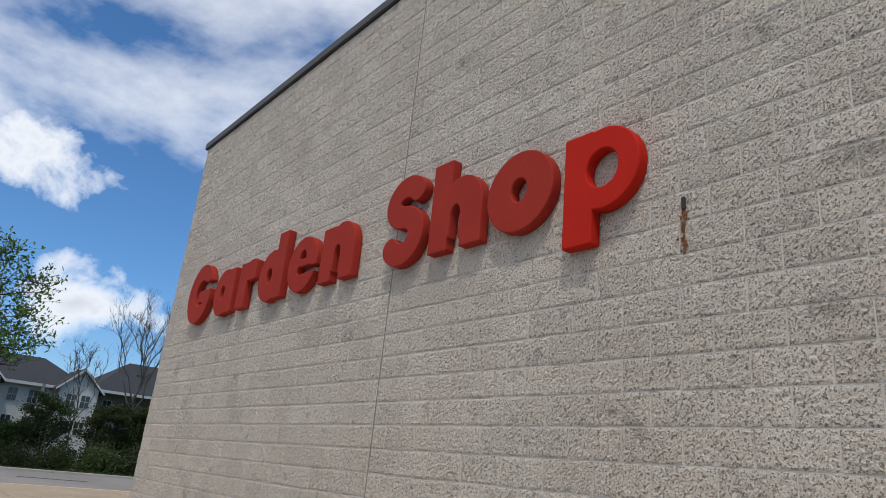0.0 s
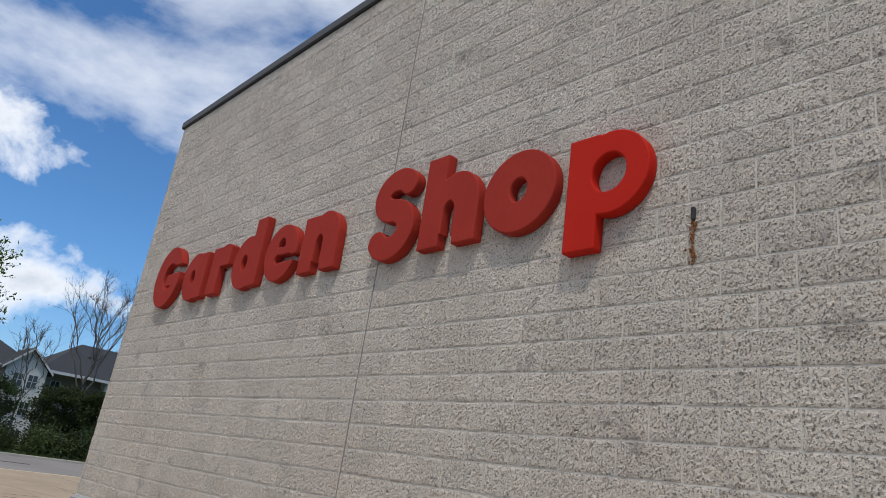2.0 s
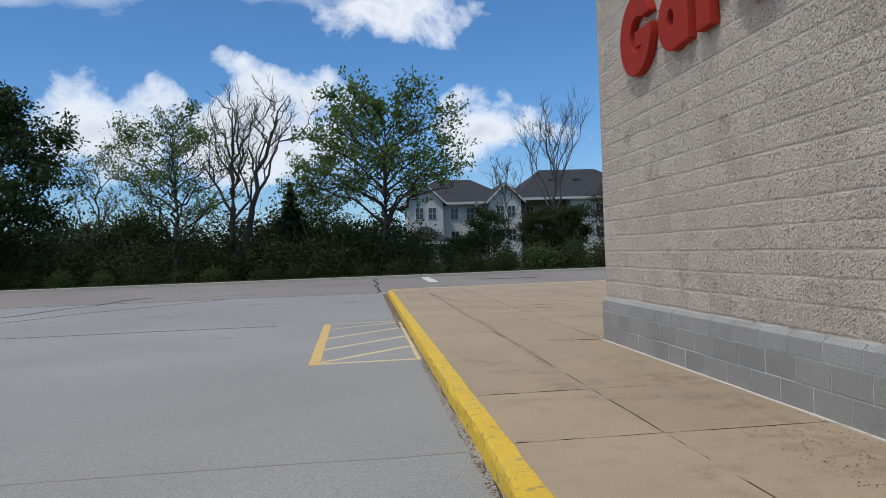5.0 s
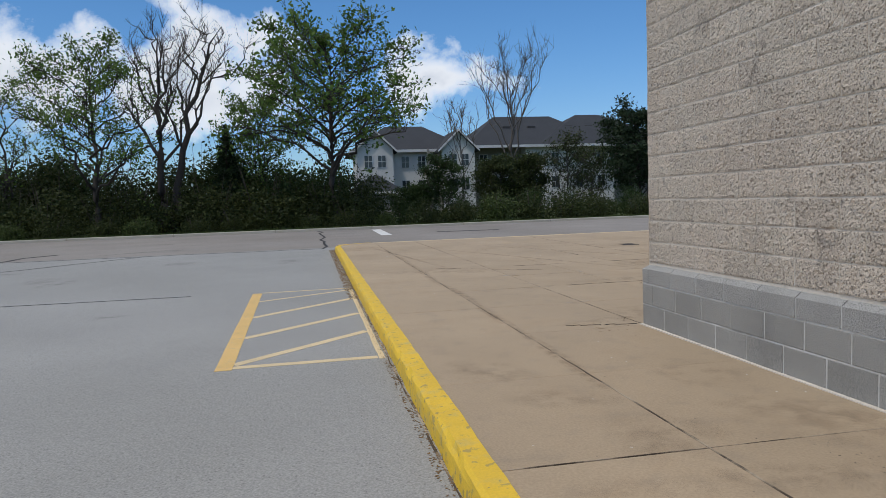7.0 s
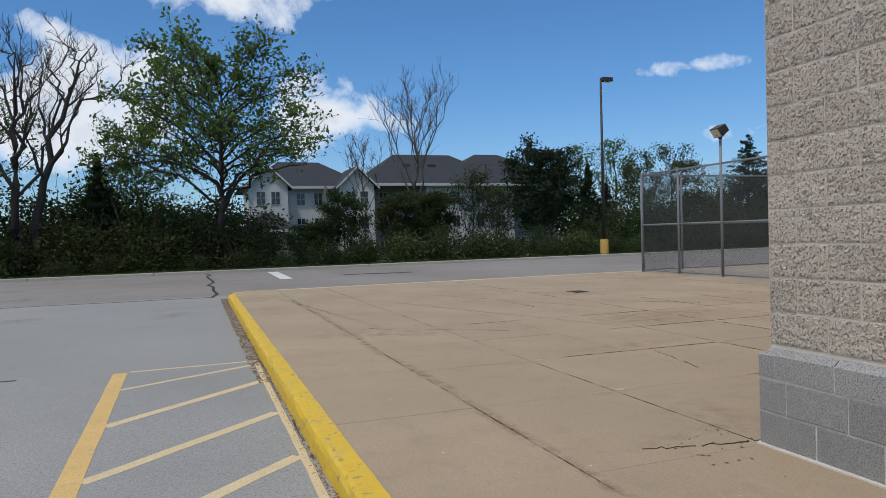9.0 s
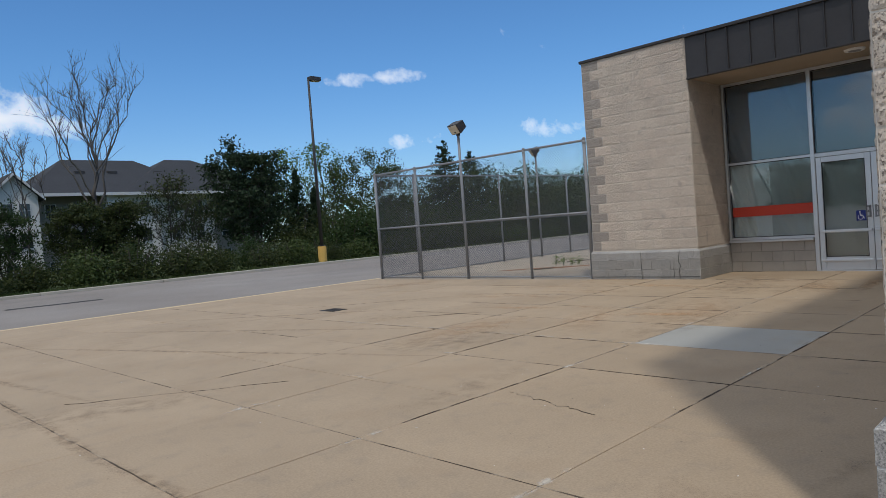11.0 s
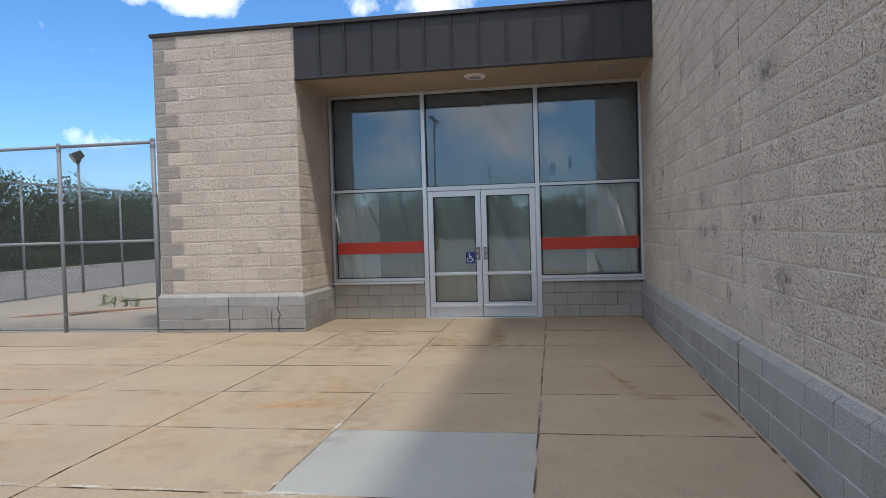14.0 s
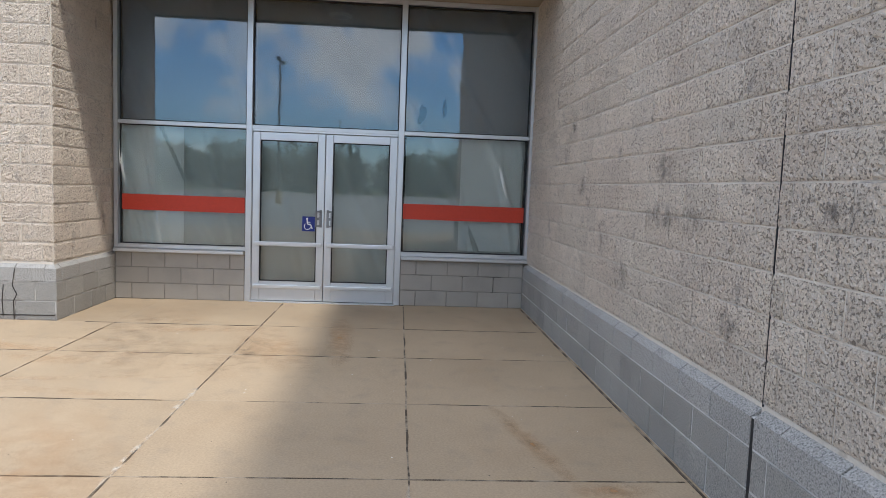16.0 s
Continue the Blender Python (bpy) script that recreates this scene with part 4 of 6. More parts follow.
def sdf_letter(ch, X, Y):
    def ell(cx, cy, rx, ry):
        return (np.sqrt(((X - cx) / rx) ** 2 + ((Y - cy) / ry) ** 2) - 1) * min(rx, ry)

    def rect(x0, x1, y0, y1):
        return np.maximum(np.maximum(x0 - X, X - x1), np.maximum(y0 - Y, Y - y1))

    def stroke(pts, w):
        d = np.full(X.shape, 9.0)
        for (ax, ay), (bx, by) in zip(pts, pts[1:]):
            vx, vy = bx - ax, by - ay
            t = np.clip(((X - ax) * vx + (Y - ay) * vy) / (vx * vx + vy * vy), 0, 1)
            d = np.minimum(d, np.hypot(X - ax - t * vx, Y - ay - t * vy))
        return d - w

    cut = lambda a, b: np.maximum(a, -b)
    if ch == "G":
        g = cut(ell(0.44, 0.43, 0.44, 0.46), ell(0.50, 0.43, 0.20, 0.20))
        g = cut(g, rect(0.50, 1.0, 0.45, 0.585))
        return np.minimum(g, np.maximum(rect(0.44, 0.88, 0.28, 0.46), ell(0.44, 0.43, 0.445, 0.46)))
    if ch == "o":
        return cut(ell(0.35, XH / 2, 0.35, XH / 2 + 0.02), ell(0.35, XH / 2 + 0.01, 0.085, 0.10))
    if ch in "ad":
        s = cut(ell(0.33, XH / 2, 0.33, XH / 2 + 0.02), ell(0.29, XH / 2, 0.075, 0.10))
        return np.minimum(s, rect(0.42, 0.66, 0.0, ASC if ch == "d" else XH))
    if ch == "p":
        s = cut(ell(0.335, XH / 2 - 0.01, 0.297, XH / 2 - 0.012), ell(0.33, XH / 2 - 0.01, 0.135, 0.145))
        return np.minimum(s, np.maximum(rect(0.0, 0.25, -0.23, XH - 0.02), -ell(0.33, XH / 2 - 0.01, 0.135, 0.145)))
    if ch in "nh":
        s = np.minimum(ell(0.40, XH - 0.27, 0.27, 0.29), rect(0.42, 0.67, 0.0, XH - 0.27))
        s = np.minimum(s, rect(0.0, 0.25, 0.0, ASC if ch == "h" else XH))
        return cut(s, np.minimum(rect(0.27, 0.40, -0.1, 0.30), ell(0.335, 0.30, 0.065, 0.10)))
    if ch == "r":
        s = np.maximum(ell(0.36, XH - 0.26, 0.27, 0.28), rect(0.1, 0.50, 0.36, XH + 0.05))
        return np.minimum(rect(0.0, 0.26, 0.0, XH), s)
    if ch == "e":
        s = cut(ell(0.34, XH / 2, 0.34, XH / 2 + 0.02), rect(0.30, 0.56, 0.20, 0.285))
        s = cut(s, rect(0.30, 0.9, 0.195, 0.265))
        s = cut(s, ell(0.30, 0.24, 0.06, 0.055))
        return cut(s, np.maximum(ell(0.34, 0.40, 0.075, 0.09), rect(0, 1, 0.38, 1)))
    pts = []
    for i in range(25):
        a = radians(35 + i * 235 / 24)
        pts.append((0.35 + 0.20 * math.cos(a), 0.615 + 0.155 * math.sin(a)))
    for i in range(25):
        a = radians(90 - i * 235 / 24)
        pts.append((0.33 + 0.21 * math.cos(a), 0.275 + 0.185 * math.sin(a)))
    s = stroke(pts, 0.112)
    return s


def contours(F, x0, y0, d):
    """Closed outlines of F = 0 on a grid."""
    H, W = F.shape
    nxt, pt = {}, {}

    def cross(a, b):
        key = (a, b) if a < b else (b, a)
        if key not in pt:
            (i, j), (k, l) = key
            t = F[j, i] / (F[j, i] - F[l, k])
            pt[key] = (x0 + d * (i + t * (k - i)), y0 + d * (j + t * (l - j)))
        return key

    for j in range(H - 1):
        for i in range(W - 1):
            c = [(i, j), (i + 1, j), (i + 1, j + 1), (i, j + 1)]
            s = [F[q[1], q[0]] < 0 for q in c]
            if all(s) or not any(s):
                continue
            ins, outs = [], []
            for k in range(4):
                a, b = c[k], c[(k + 1) % 4]
                if s[k] and not s[(k + 1) % 4]:
                    outs.append(cross(a, b))
                elif s[(k + 1) % 4] and not s[k]:
                    ins.append(cross(a, b))
            for a, b in zip(outs, ins):
                nxt[a] = b
    loops = []
    while nxt:
        k0, k = None, next(iter(nxt))
        loop = []
        while k in nxt:
            loop.append(pt[k])
            k = nxt.pop(k)
        if len(loop) > 12:
            loops.append(loop)
    return loops


def letter_mesh(ch, material, depth):
    d = 0.011
    xs, ys = np.arange(-0.05, 1.0, d), np.arange(DESC - 0.06, 1.0, d)
    X, Y = np.meshgrid(xs, ys)
    F = sdf_letter(ch, X, Y) + 1e-5
    cu_ = bpy.data.curves.new("letter", "CURVE")
    cu_.dimensions = "2D"
    cu_.fill_mode = "BOTH"
    cu_.extrude = depth / 2 - 0.010
    cu_.bevel_depth = 0.010
    cu_.bevel_resolution = 1
    cu_.offset = -0.008
    for lp in contours(F, xs[0], ys[0], d):
        sp = cu_.splines.new("POLY")
        sp.points.add(len(lp) - 1)
        sp.points.foreach_set("co", [v for p in lp for v in (p[0], p[1], 0, 1)])
        sp.use_cyclic_u = True
    tmp = new("letter_tmp", cu_)
    dg = bpy.context.evaluated_depsgraph_get()
    me = bpy.data.meshes.new_from_object(tmp.evaluated_get(dg))
    bpy.data.objects.remove(tmp)
    me.materials.clear()
    me.materials.append(material)
    return me


LD = 0.10
sign = empty("wall_sign", pose(WX - 0.03, -5.3, 3.30))
for ch, s in (("G", 1.13), ("a", 2.20), ("r", 3.03), ("d", 3.67), ("e", 4.47), ("n", 5.25), ("S", 6.43), ("h", 7.19), ("o", 7.93), ("p", 8.742)):
    me = letter_mesh(ch, M_redp if ch == "p" else M_red, LD)
    ob = new("letter", me)
    ob.matrix_world = Matrix.Translation((WX - 0.012 - LD / 2, -s, 3.305 if s < 6 else 3.27 if s < 8.5 else 3.24)) @ Matrix(((0, 0, -1, 0), (-1, 0, 0, 0), (0, 1, 0, 0), (0, 0, 0, 1)))
    under(ob, sign)
    ob["label"] = ("bright" if ch == "p" else "faded") + " red letter " + ch
tagged(sign, "red raised letters reading Garden Shop on the block wall", "sign")


# ---- trees ----
def leaf_cloud(centers, size, rng, droop=0.3, aspect=0.55):
    """Leaf-sized quads, one at each centre, turned at random."""
    n = len(centers)
    c = np.asarray(centers)
    d = rng.normal(size=(n, 3))
    d[:, 2] -= droop
    d /= np.linalg.norm(d, axis=1, keepdims=True)
    e = np.cross(d, rng.normal(size=(n, 3)))
    e /= np.linalg.norm(e, axis=1, keepdims=True) + 1e-9
    s = size * rng.uniform(0.6, 1.3, (n, 1))
    a, b = d * s * 0.5, e * s * 0.5 * aspect
    v = np.stack([c - a, c + b, c + a, c - b], 1).reshape(-1, 3)
    f = np.arange(4 * n).reshape(n, 4)
    return v, f


def quick_mesh(name, v, f, material, parent=None, smooth=False):
    me = bpy.data.meshes.new(name)
    v, f = np.asarray(v, dtype=np.float32), np.asarray(f, dtype=np.int32)
    me.vertices.add(len(v))
    me.vertices.foreach_set("co", v.ravel())
    me.loops.add(f.size)
    me.loops.foreach_set("vertex_index", f.ravel())
    me.polygons.add(len(f))
    me.polygons.foreach_set("loop_start", np.arange(0, f.size, f.shape[1], dtype=np.int32))
    me.update(calc_edges=True)
    me.materials.append(material)
    if smooth:
        me.polygons.foreach_set("use_smooth", [True] * len(me.polygons))
    ob = new(name, me)
    if parent is not None:
        ob.parent = parent
    return ob


def limb_mesh(V, F, pts, radii, sides):
    i0 = len(V)
    for k, (p, r) in enumerate(zip(pts, radii)):
        d = (pts[min(k + 1, len(pts) - 1)] - pts[max(k - 1, 0)]).normalized()
        q = d.to_track_quat("Z", "Y")
        for s in range(sides):
            a = 2 * math.pi * s / sides
            V.append(tuple(p + q @ Vector((r * math.cos(a), r * math.sin(a), 0))))
    for k in range(len(pts) - 1):
        for s in range(sides):
            a, b = i0 + k * sides + s, i0 + k * sides + (s + 1) % sides
            F.append((a, b, b + sides, a + sides))


def bow(rng, p, d, q, n, wig):
    """A curved limb from p, leaving along d, to q."""
    c = p + d * (q - p).length * 0.5
    pts = []
    for k in range(n + 1):
        t = k / n
        v = p * (1 - t) ** 2 + c * 2 * t * (1 - t) + q * t * t
        if 0 < k < n:
            v = v + Vector((rng.gauss(0, wig), rng.gauss(0, wig), rng.gauss(0, wig))) * (q - p).length
        pts.append(v)
    return pts


def tree(name, pos, height, radius, seed, label, crown_z=0.25, leaves=6, leaf=0.2, clump=0.4, material=None, bark=None, trunk_r=0.16, lean=(0, 0), limbs=16,
         twigs=(8, 6), wig=0.05, up=0.35, stems=1, category="tree", skew=0.0, el0=-0.45, fork=None, thick=1.0):
    """A trunk with limbs that reach out to an uneven crown; leaves: how many at each twig (0: bare)."""
    rng = random.Random(seed)
    trunk_v, trunk_f, tips, branches = [], [], [], []
    zc = height * (crown_z + 1) / 2
    rz = height * (1 - crown_z) / 2
    for st in range(stems):
        dx = (st - (stems - 1) / 2) * radius * 0.55
        top = Vector((lean[0] * height + dx, lean[1] * height + rng.uniform(-0.3, 0.3), height * rng.uniform(0.86, 0.95)))
        base = Vector((dx * 0.15, 0, -0.4))
        trunk = bow(rng, base, Vector((dx * 0.02, 0, 1)), top, 12, 0.010)
        rad = [trunk_r * ((1 - k / 12) ** 0.8 * 0.92 + 0.05) for k in range(13)]
        rad[0] *= 1.35
        limb_mesh(trunk_v, trunk_f, trunk, rad, 9)
        n1 = limbs // stems
        for i in range(n1):
            f = (i + rng.random() * 0.7) / n1
            low = crown_z * 0.75 if fork is None else fork
            h0 = low + (0.93 - low) * f
            k = min(int(h0 * 12), 11)
            p = trunk[k].lerp(trunk[k + 1], h0 * 12 - k)
            az = i * 2.399 + rng.uniform(-0.4, 0.4) + seed
            el = el0 + (1.1 - el0) * f + rng.uniform(-0.15, 0.2)
            out = Vector((math.cos(az) * math.cos(el), math.sin(az) * math.cos(el), math.sin(el)))
            reach = rng.uniform(0.72, 1.05)
            q = Vector((lean[0] * zc + dx * 0.6 + out.x * radius * reach + skew * radius * out.z, lean[1] * zc + out.y * radius * reach, zc + out.z * rz * reach))
            if q.z < p.z + 0.3:
                q.z = p.z + rng.uniform(0.0, 0.12) * height * 0.3
            side = Vector((out.x, out.y, up + 0.3)).normalized()
            pts = bow(rng, p, side, q, 7, wig)
            r1 = max(rad[k] * rng.uniform(0.42, 0.6) * thick, 0.03)
            V, F = [], []
            branches.append((V, F))
            limb_mesh(V, F, pts, [r1 * (1 - 0.85 * j / 7) + 0.006 for j in range(8)], 6)
            L1 = (q - p).length
            for m in range(twigs[0]):
                g = rng.uniform(0.28, 1.0)
                a = min(int(g * 7), 6)
                p2 = pts[a].lerp(pts[a + 1], g * 7 - a)
                d1 = (pts[a + 1] - pts[a]).normalized()
                rv = Vector((rng.gauss(0, 1), rng.gauss(0, 1), rng.gauss(0, 0.8) + up)).normalized()
                d2 = (d1 * 0.75 + rv).normalized()
                ln = L1 * rng.uniform(0.22, 0.42) * (1.15 - 0.4 * g)
                pts2 = bow(rng, p2, d1, p2 + d2 * ln, 4, wig)
                r2 = max(r1 * (1 - 0.8 * g) * 0.6, 0.014)
                limb_mesh(V, F, pts2, [r2 * (1 - 0.8 * j / 4) + 0.004 for j in range(5)], 4)
                for w in range(twigs[1]):
                    b = rng.randint(1, 4)
                    d3 = (d2 * 0.8 + Vector((rng.gauss(0, 0.8), rng.gauss(0, 0.8), rng.gauss(0, 0.6) + up * 0.7))).normalized()
                    ln3 = ln * rng.uniform(0.35, 0.65)
                    e3 = pts2[b] + d3 * ln3
                    limb_mesh(V, F, [pts2[b], pts2[b].lerp(e3, 0.5) + Vector((0, 0, 0.04 * ln3)), e3], [0.011, 0.008, 0.004], 3)
                    tips += [(pts2[b] + e3) / 2, e3, pts2[b].lerp(e3, 0.8)]
    T = empty(name, pose(pos[0], pos[1], pos[2]))
    quick_mesh("trunk", trunk_v, trunk_f, bark or M_bark, T, True)
    for V, F in branches:
        quick_mesh("branch", V, F, bark or M_bark, T, True)
    if leaves:
        nr = np.random.RandomState(seed)
        c = np.array([tuple(t) for t in tips])
        c = np.repeat(c, leaves, 0) + nr.normal(size=(len(c) * leaves, 3)) * clump * (1, 1, 0.5)
        v, f = leaf_cloud(c, leaf, nr)
        quick_mesh("crown", v, f, material or M_leaf, T)
    return tagged(T, label, category)


def conifer(pos, height, width, seed, label, gaps=0.1, material=None):
    nr = np.random.RandomState(seed)
    T = empty("conifer", pose(*pos))
    V, F = [], []
    b = bm_new()
    cyl(b, (0, 0, -0.4), (0, 0, height * 0.97), 0.02 * height + 0.03, 0.015, 7)
    part("trunk", b, M_bark, T, smooth=True)
    cs = []
    z = height * 0.06
    while z < height * 0.985:
        f = 1 - z / height
        r = width * (f ** 0.8) * nr.uniform(0.75, 1.12) + 0.08
        for k in range(int(6 + 6 * f)):
            if nr.rand() < gaps:
                continue
            a = nr.uniform(0, 6.283)
            rr = r * nr.uniform(0.6, 1.1)
            n = int(10 + rr * 26)
            t = nr.uniform(0.1, 1, n) ** 0.8
            w = nr.normal(size=n) * 0.13 * (1.1 - t) * (rr + 0.4)
            cs.append(np.stack([np.cos(a) * rr * t - np.sin(a) * w, np.sin(a) * rr * t + np.cos(a) * w,
                                z + (0.22 * t ** 1.5 - 0.10 * t) * rr + nr.normal(size=n) * 0.06], 1))
        z += max(height * 0.028, 0.16)
    v, f = leaf_cloud(np.concatenate(cs), 0.26, nr, aspect=0.35)
    quick_mesh("crown", v, f, material or M_needle, T)
    return tagged(T, label, "conifer")


def shrub(pos, w, h, seed, label, n=6600, leaf=0.135, material=None):
    nr = np.random.RandomState(seed)
    T = empty("shrub", pose(pos[0], pos[1], pos[2], 0, 0, nr.uniform(0, 360)))
    cs = []
    m = 9
    for k in range(m):
        a, rr = nr.uniform(0, 6.283), nr.uniform(0, 0.6) * w
        ch = h * nr.uniform(0.35, 0.78)
        c = np.array((math.cos(a) * rr, math.sin(a) * rr, ch * 0.55))
        p = nr.normal(size=(n // m, 3))
        p /= np.linalg.norm(p, axis=1, keepdims=True)
        p *= nr.uniform(0.55, 1.12, (n // m, 1)) * np.array((w * 0.45, w * 0.45, ch * 0.62))
        cs.append(p + c)
    c = np.concatenate(cs)
    c = c[c[:, 2] > 0.02]
    v, f = leaf_cloud(c, leaf, nr)
    quick_mesh("leaves", v, f, material or M_shrub, T)
    b = bm_new()
    for k in range(7):
        a = nr.uniform(0, 6.283)
        cyl(b, (0.1 * math.cos(a), 0.1 * math.sin(a), -0.3), (w * 0.4 * math.cos(a), w * 0.4 * math.sin(a), h * nr.uniform(0.6, 1.0)), 0.035, 0.008, 5)
    part("stem", b, M_bark, T, smooth=True)
    return tagged(T, label, "shrub", "roadside thicket")


GZ = -0.22
tree("tree", (-1.7, 36, GZ), 12.7, 6.2, 11, "broad spreading tree with fresh sparse spring leaves", -0.06, 1, 0.27, 0.12, trunk_r=0.23, limbs=40, up=0.6, twigs=(11, 7), wig=0.022, el0=-0.1, fork=0.27)
tree("tree", (-15.2, 36.5, GZ), 11.2, 4.8, 12, "spreading young-leaved tree with forked trunk", 0.12, 2, 0.19, 0.2, trunk_r=0.2, limbs=22, up=0.5, twigs=(10, 6), wig=0.03, el0=-0.25, fork=0.22)
tree("bare_tree", (-11.6, 36, GZ), 12.4, 2.5, 13, "leafless dead tree with a tall dark trunk", 0.42, 0, trunk_r=0.29, lean=(0.03, 0), limbs=10, up=1.0, wig=0.04, twigs=(8, 6), el0=0.15, thick=1.0)
tree("bare_tree", (-11.0, 36.5, GZ), 13.0, 3.0, 14, "leaning leafless tree with bare branching crown", 0.46, 0, trunk_r=0.28, lean=(0.25, 0), limbs=10, up=1.0, wig=0.04, twigs=(8, 6), el0=0.2, thick=1.0)
tree("bare_tree", (12.3, 45, GZ), 13.0, 3.6, 15, "pale leafless tree with upright bare branches", 0.44, 0, trunk_r=0.2, lean=(0.02, 0), limbs=14, up=1.5, bark=M_bark2, twigs=(8, 6), wig=0.018, el0=0.45, fork=0.34, thick=0.9)
tree("bare_tree", (8.3, 45, GZ), 9.2, 1.6, 16, "slim leafless tree before the apartment house", 0.45, 0, trunk_r=0.09, limbs=9, up=1.2, bark=M_bark2, twigs=(7, 5), wig=0.03, el0=0.3)
tree("tree", (4.3, 43.0, GZ), 2.6, 1.5, 47, "low green shrubby tree before the apartments", 0.03, 4, 0.15, 0.2, material=M_leafd, trunk_r=0.06, limbs=18, up=0.7, wig=0.03)
tree("tree", (10.9, 43.5, GZ), 4.9, 2.0, 45, "dense dark shrubby tree before the apartments", 0.03, 5, 0.16, 0.22, material=M_shrub, trunk_r=0.08, limbs=20, up=0.7, wig=0.03)
tree("tree", (13.3, 43.8, GZ), 5.0, 1.6, 46, "dense dark shrubby tree before the apartments", 0.03, 5, 0.16, 0.22, material=M_shrub, trunk_r=0.08, limbs=20, up=0.7, wig=0.03)
tree("tree", (-28.0, 37, GZ), 14.0, 5.4, 17, "large dense dark green tree", 0.05, 9, 0.28, 0.36, material=M_leafd, trunk_r=0.32, limbs=26, up=0.5)
tree("tree", (-20.5, 38, GZ), 9.5, 2.0, 18, "slim sparse tree with a few leaves", 0.3, 1, 0.2, 0.3, trunk_r=0.13, up=0.9, limbs=10, twigs=(7, 5), wig=0.03)
tree("tree", (-6.2, 40, GZ), 9.0, 2.8, 19, "small tree with light spring leaves", 0.25, 3, 0.18, 0.25, trunk_r=0.13, limbs=14, up=0.6, wig=0.03)
tree("tree", (16.4, 44, GZ), 6.6, 2.3, 41, "twiggy dark shrubby tree before the apartments", 0.08, 1, 0.17, 0.3, material=M_shrub, trunk_r=0.08, limbs=18, up=0.8, wig=0.03)
tree("tree", (19.2, 46, GZ), 5.4, 1.9, 42, "twiggy dark shrubby tree before the apartments", 0.08, 1, 0.17, 0.3, material=M_shrub, trunk_r=0.08, limbs=18, up=0.8, wig=0.03)
tree("tree", (25.2, 48, GZ), 7.8, 2.0, 43, "thin twiggy tree with few leaves", 0.1, 2, 0.17, 0.3, material=M_shrub, trunk_r=0.09, limbs=16, up=0.9, wig=0.03)
tree("tree", (6.2, 42, GZ), 4.6, 1.7, 44, "round green shrubby tree before the garage", 0.05, 3, 0.15, 0.25, material=M_leafd, trunk_r=0.07, limbs=18, up=0.8, wig=0.03)
conifer((-8.2, 39, GZ), 6.6, 1.7, 21, "dark green conifer in the thicket")
tree("pine", (22.9, 45, GZ), 9.0, 2.9, 22, "broad fluffy dark green pine beside the road", 0.04, 4, 0.24, 0.26, material=M_needle, trunk_r=0.16, limbs=34, up=0.35, twigs=(8, 5), wig=0.03, el0=-0.5, fork=0.08, category="pine")
conifer((27.0, 45, GZ), 6.9, 1.9, 23, "dark green spruce behind the lamp post")
conifer((29.3, 46, GZ), 5.6, 1.7, 24, "small dark green spruce")
conifer((43.6, 45, GZ), 9.8, 4.5, 25, "tall dark spruce with stepped branches", 0.22)
conifer((48.3, 46, GZ), 9.0, 3.9, 26, "tall dark spruce with stepped branches", 0.22)
tree("tree", (34.5, 52, GZ), 11.0, 2.4, 27, "slender tree with thin spring leaves", 0.3, 2, 0.22, 0.35, trunk_r=0.14, up=0.6, limbs=12, twigs=(6, 4))
tree("tree", (30.6, 52, GZ), 10.0, 2.0, 28, "slender tree with thin spring leaves", 0.3, 2, 0.22, 0.35, trunk_r=0.14, up=0.6, limbs=12, twigs=(6, 4))
for i, x in enumerate((33.0, 35.2, 37.5, 40.0, 51, 54)):
    tree("bare_tree", (x, 48 + i % 2, GZ), (8.2 if x < 41 else 7.4) + (i * 37 % 5) * 0.35, 2.2 if x < 41 else 1.7, 30 + i, "thin brown roadside tree with few leaves" if x < 41 else "leafless brown roadside tree", 0.1, 3 if x < 41 else 0, 0.2, 0.3, material=M_hedge, trunk_r=0.09, up=0.8, limbs=12, twigs=(6, 4))
rs = random.Random(8)
low_protos = [shrub((0, 0, GZ), 2.1, 2.3, 60 + i, "low leafy green roadside shrub", 2400, 0.16, M_hedge if i == 1 else M_shrub) for i in range(3)]
mid_protos = [shrub((0, 0, GZ), 2.9, 4.2, 70 + i, "dense dark green roadside shrub", 3600, 0.20, M_leafd if i == 1 else M_shrub) for i in range(3)]
tall_protos = [shrub((0, 0, GZ), 3.7, 6.6, 80 + i, "tall dark rounded thicket tree", 5600, 0.24, M_leafd if i == 0 else M_shrub) for i in range(3)]
spots = []
x = -34.0
while x < 64:
    near = 33.8 + rs.uniform(-0.7, 1.2)
    open_front = 0 < x < 24
    spots.append((low_protos, x, near, rs.uniform(0.55, 1.0) * (0.5 if -0.8 < x < 3 else 1)))
    spots.append((mid_protos, x + rs.uniform(0.5, 1.5), near + 3 + rs.uniform(-0.8, 1), rs.uniform(0.7, 1.05) * (0.42 if -0.8 < x < 4 else 0.55 if open_front else 1)))
    if not 0 < x < 22:
        spots.append((tall_protos, x + rs.uniform(0.2, 2.2), near + 7 + rs.uniform(-1, 2), rs.uniform(0.75, 1.05) * (1.0 if x < -1.5 else 0.72)))
    x += rs.uniform(1.9, 2.7)
placed = set()
for protos, x, y, s in spots:
    p = protos[rs.randrange(3)]
    m = pose(x, y, GZ, 0, 0, rs.uniform(0, 360)) @ Matrix.Diagonal((s * 1.1, s * 1.1, s, 1))
    if p.name not in placed:
        placed.add(p.name)
        p.matrix_basis = m
    else:
        c = copy_thing(p, m)
        c.scale = (s * 1.1, s * 1.1, s)

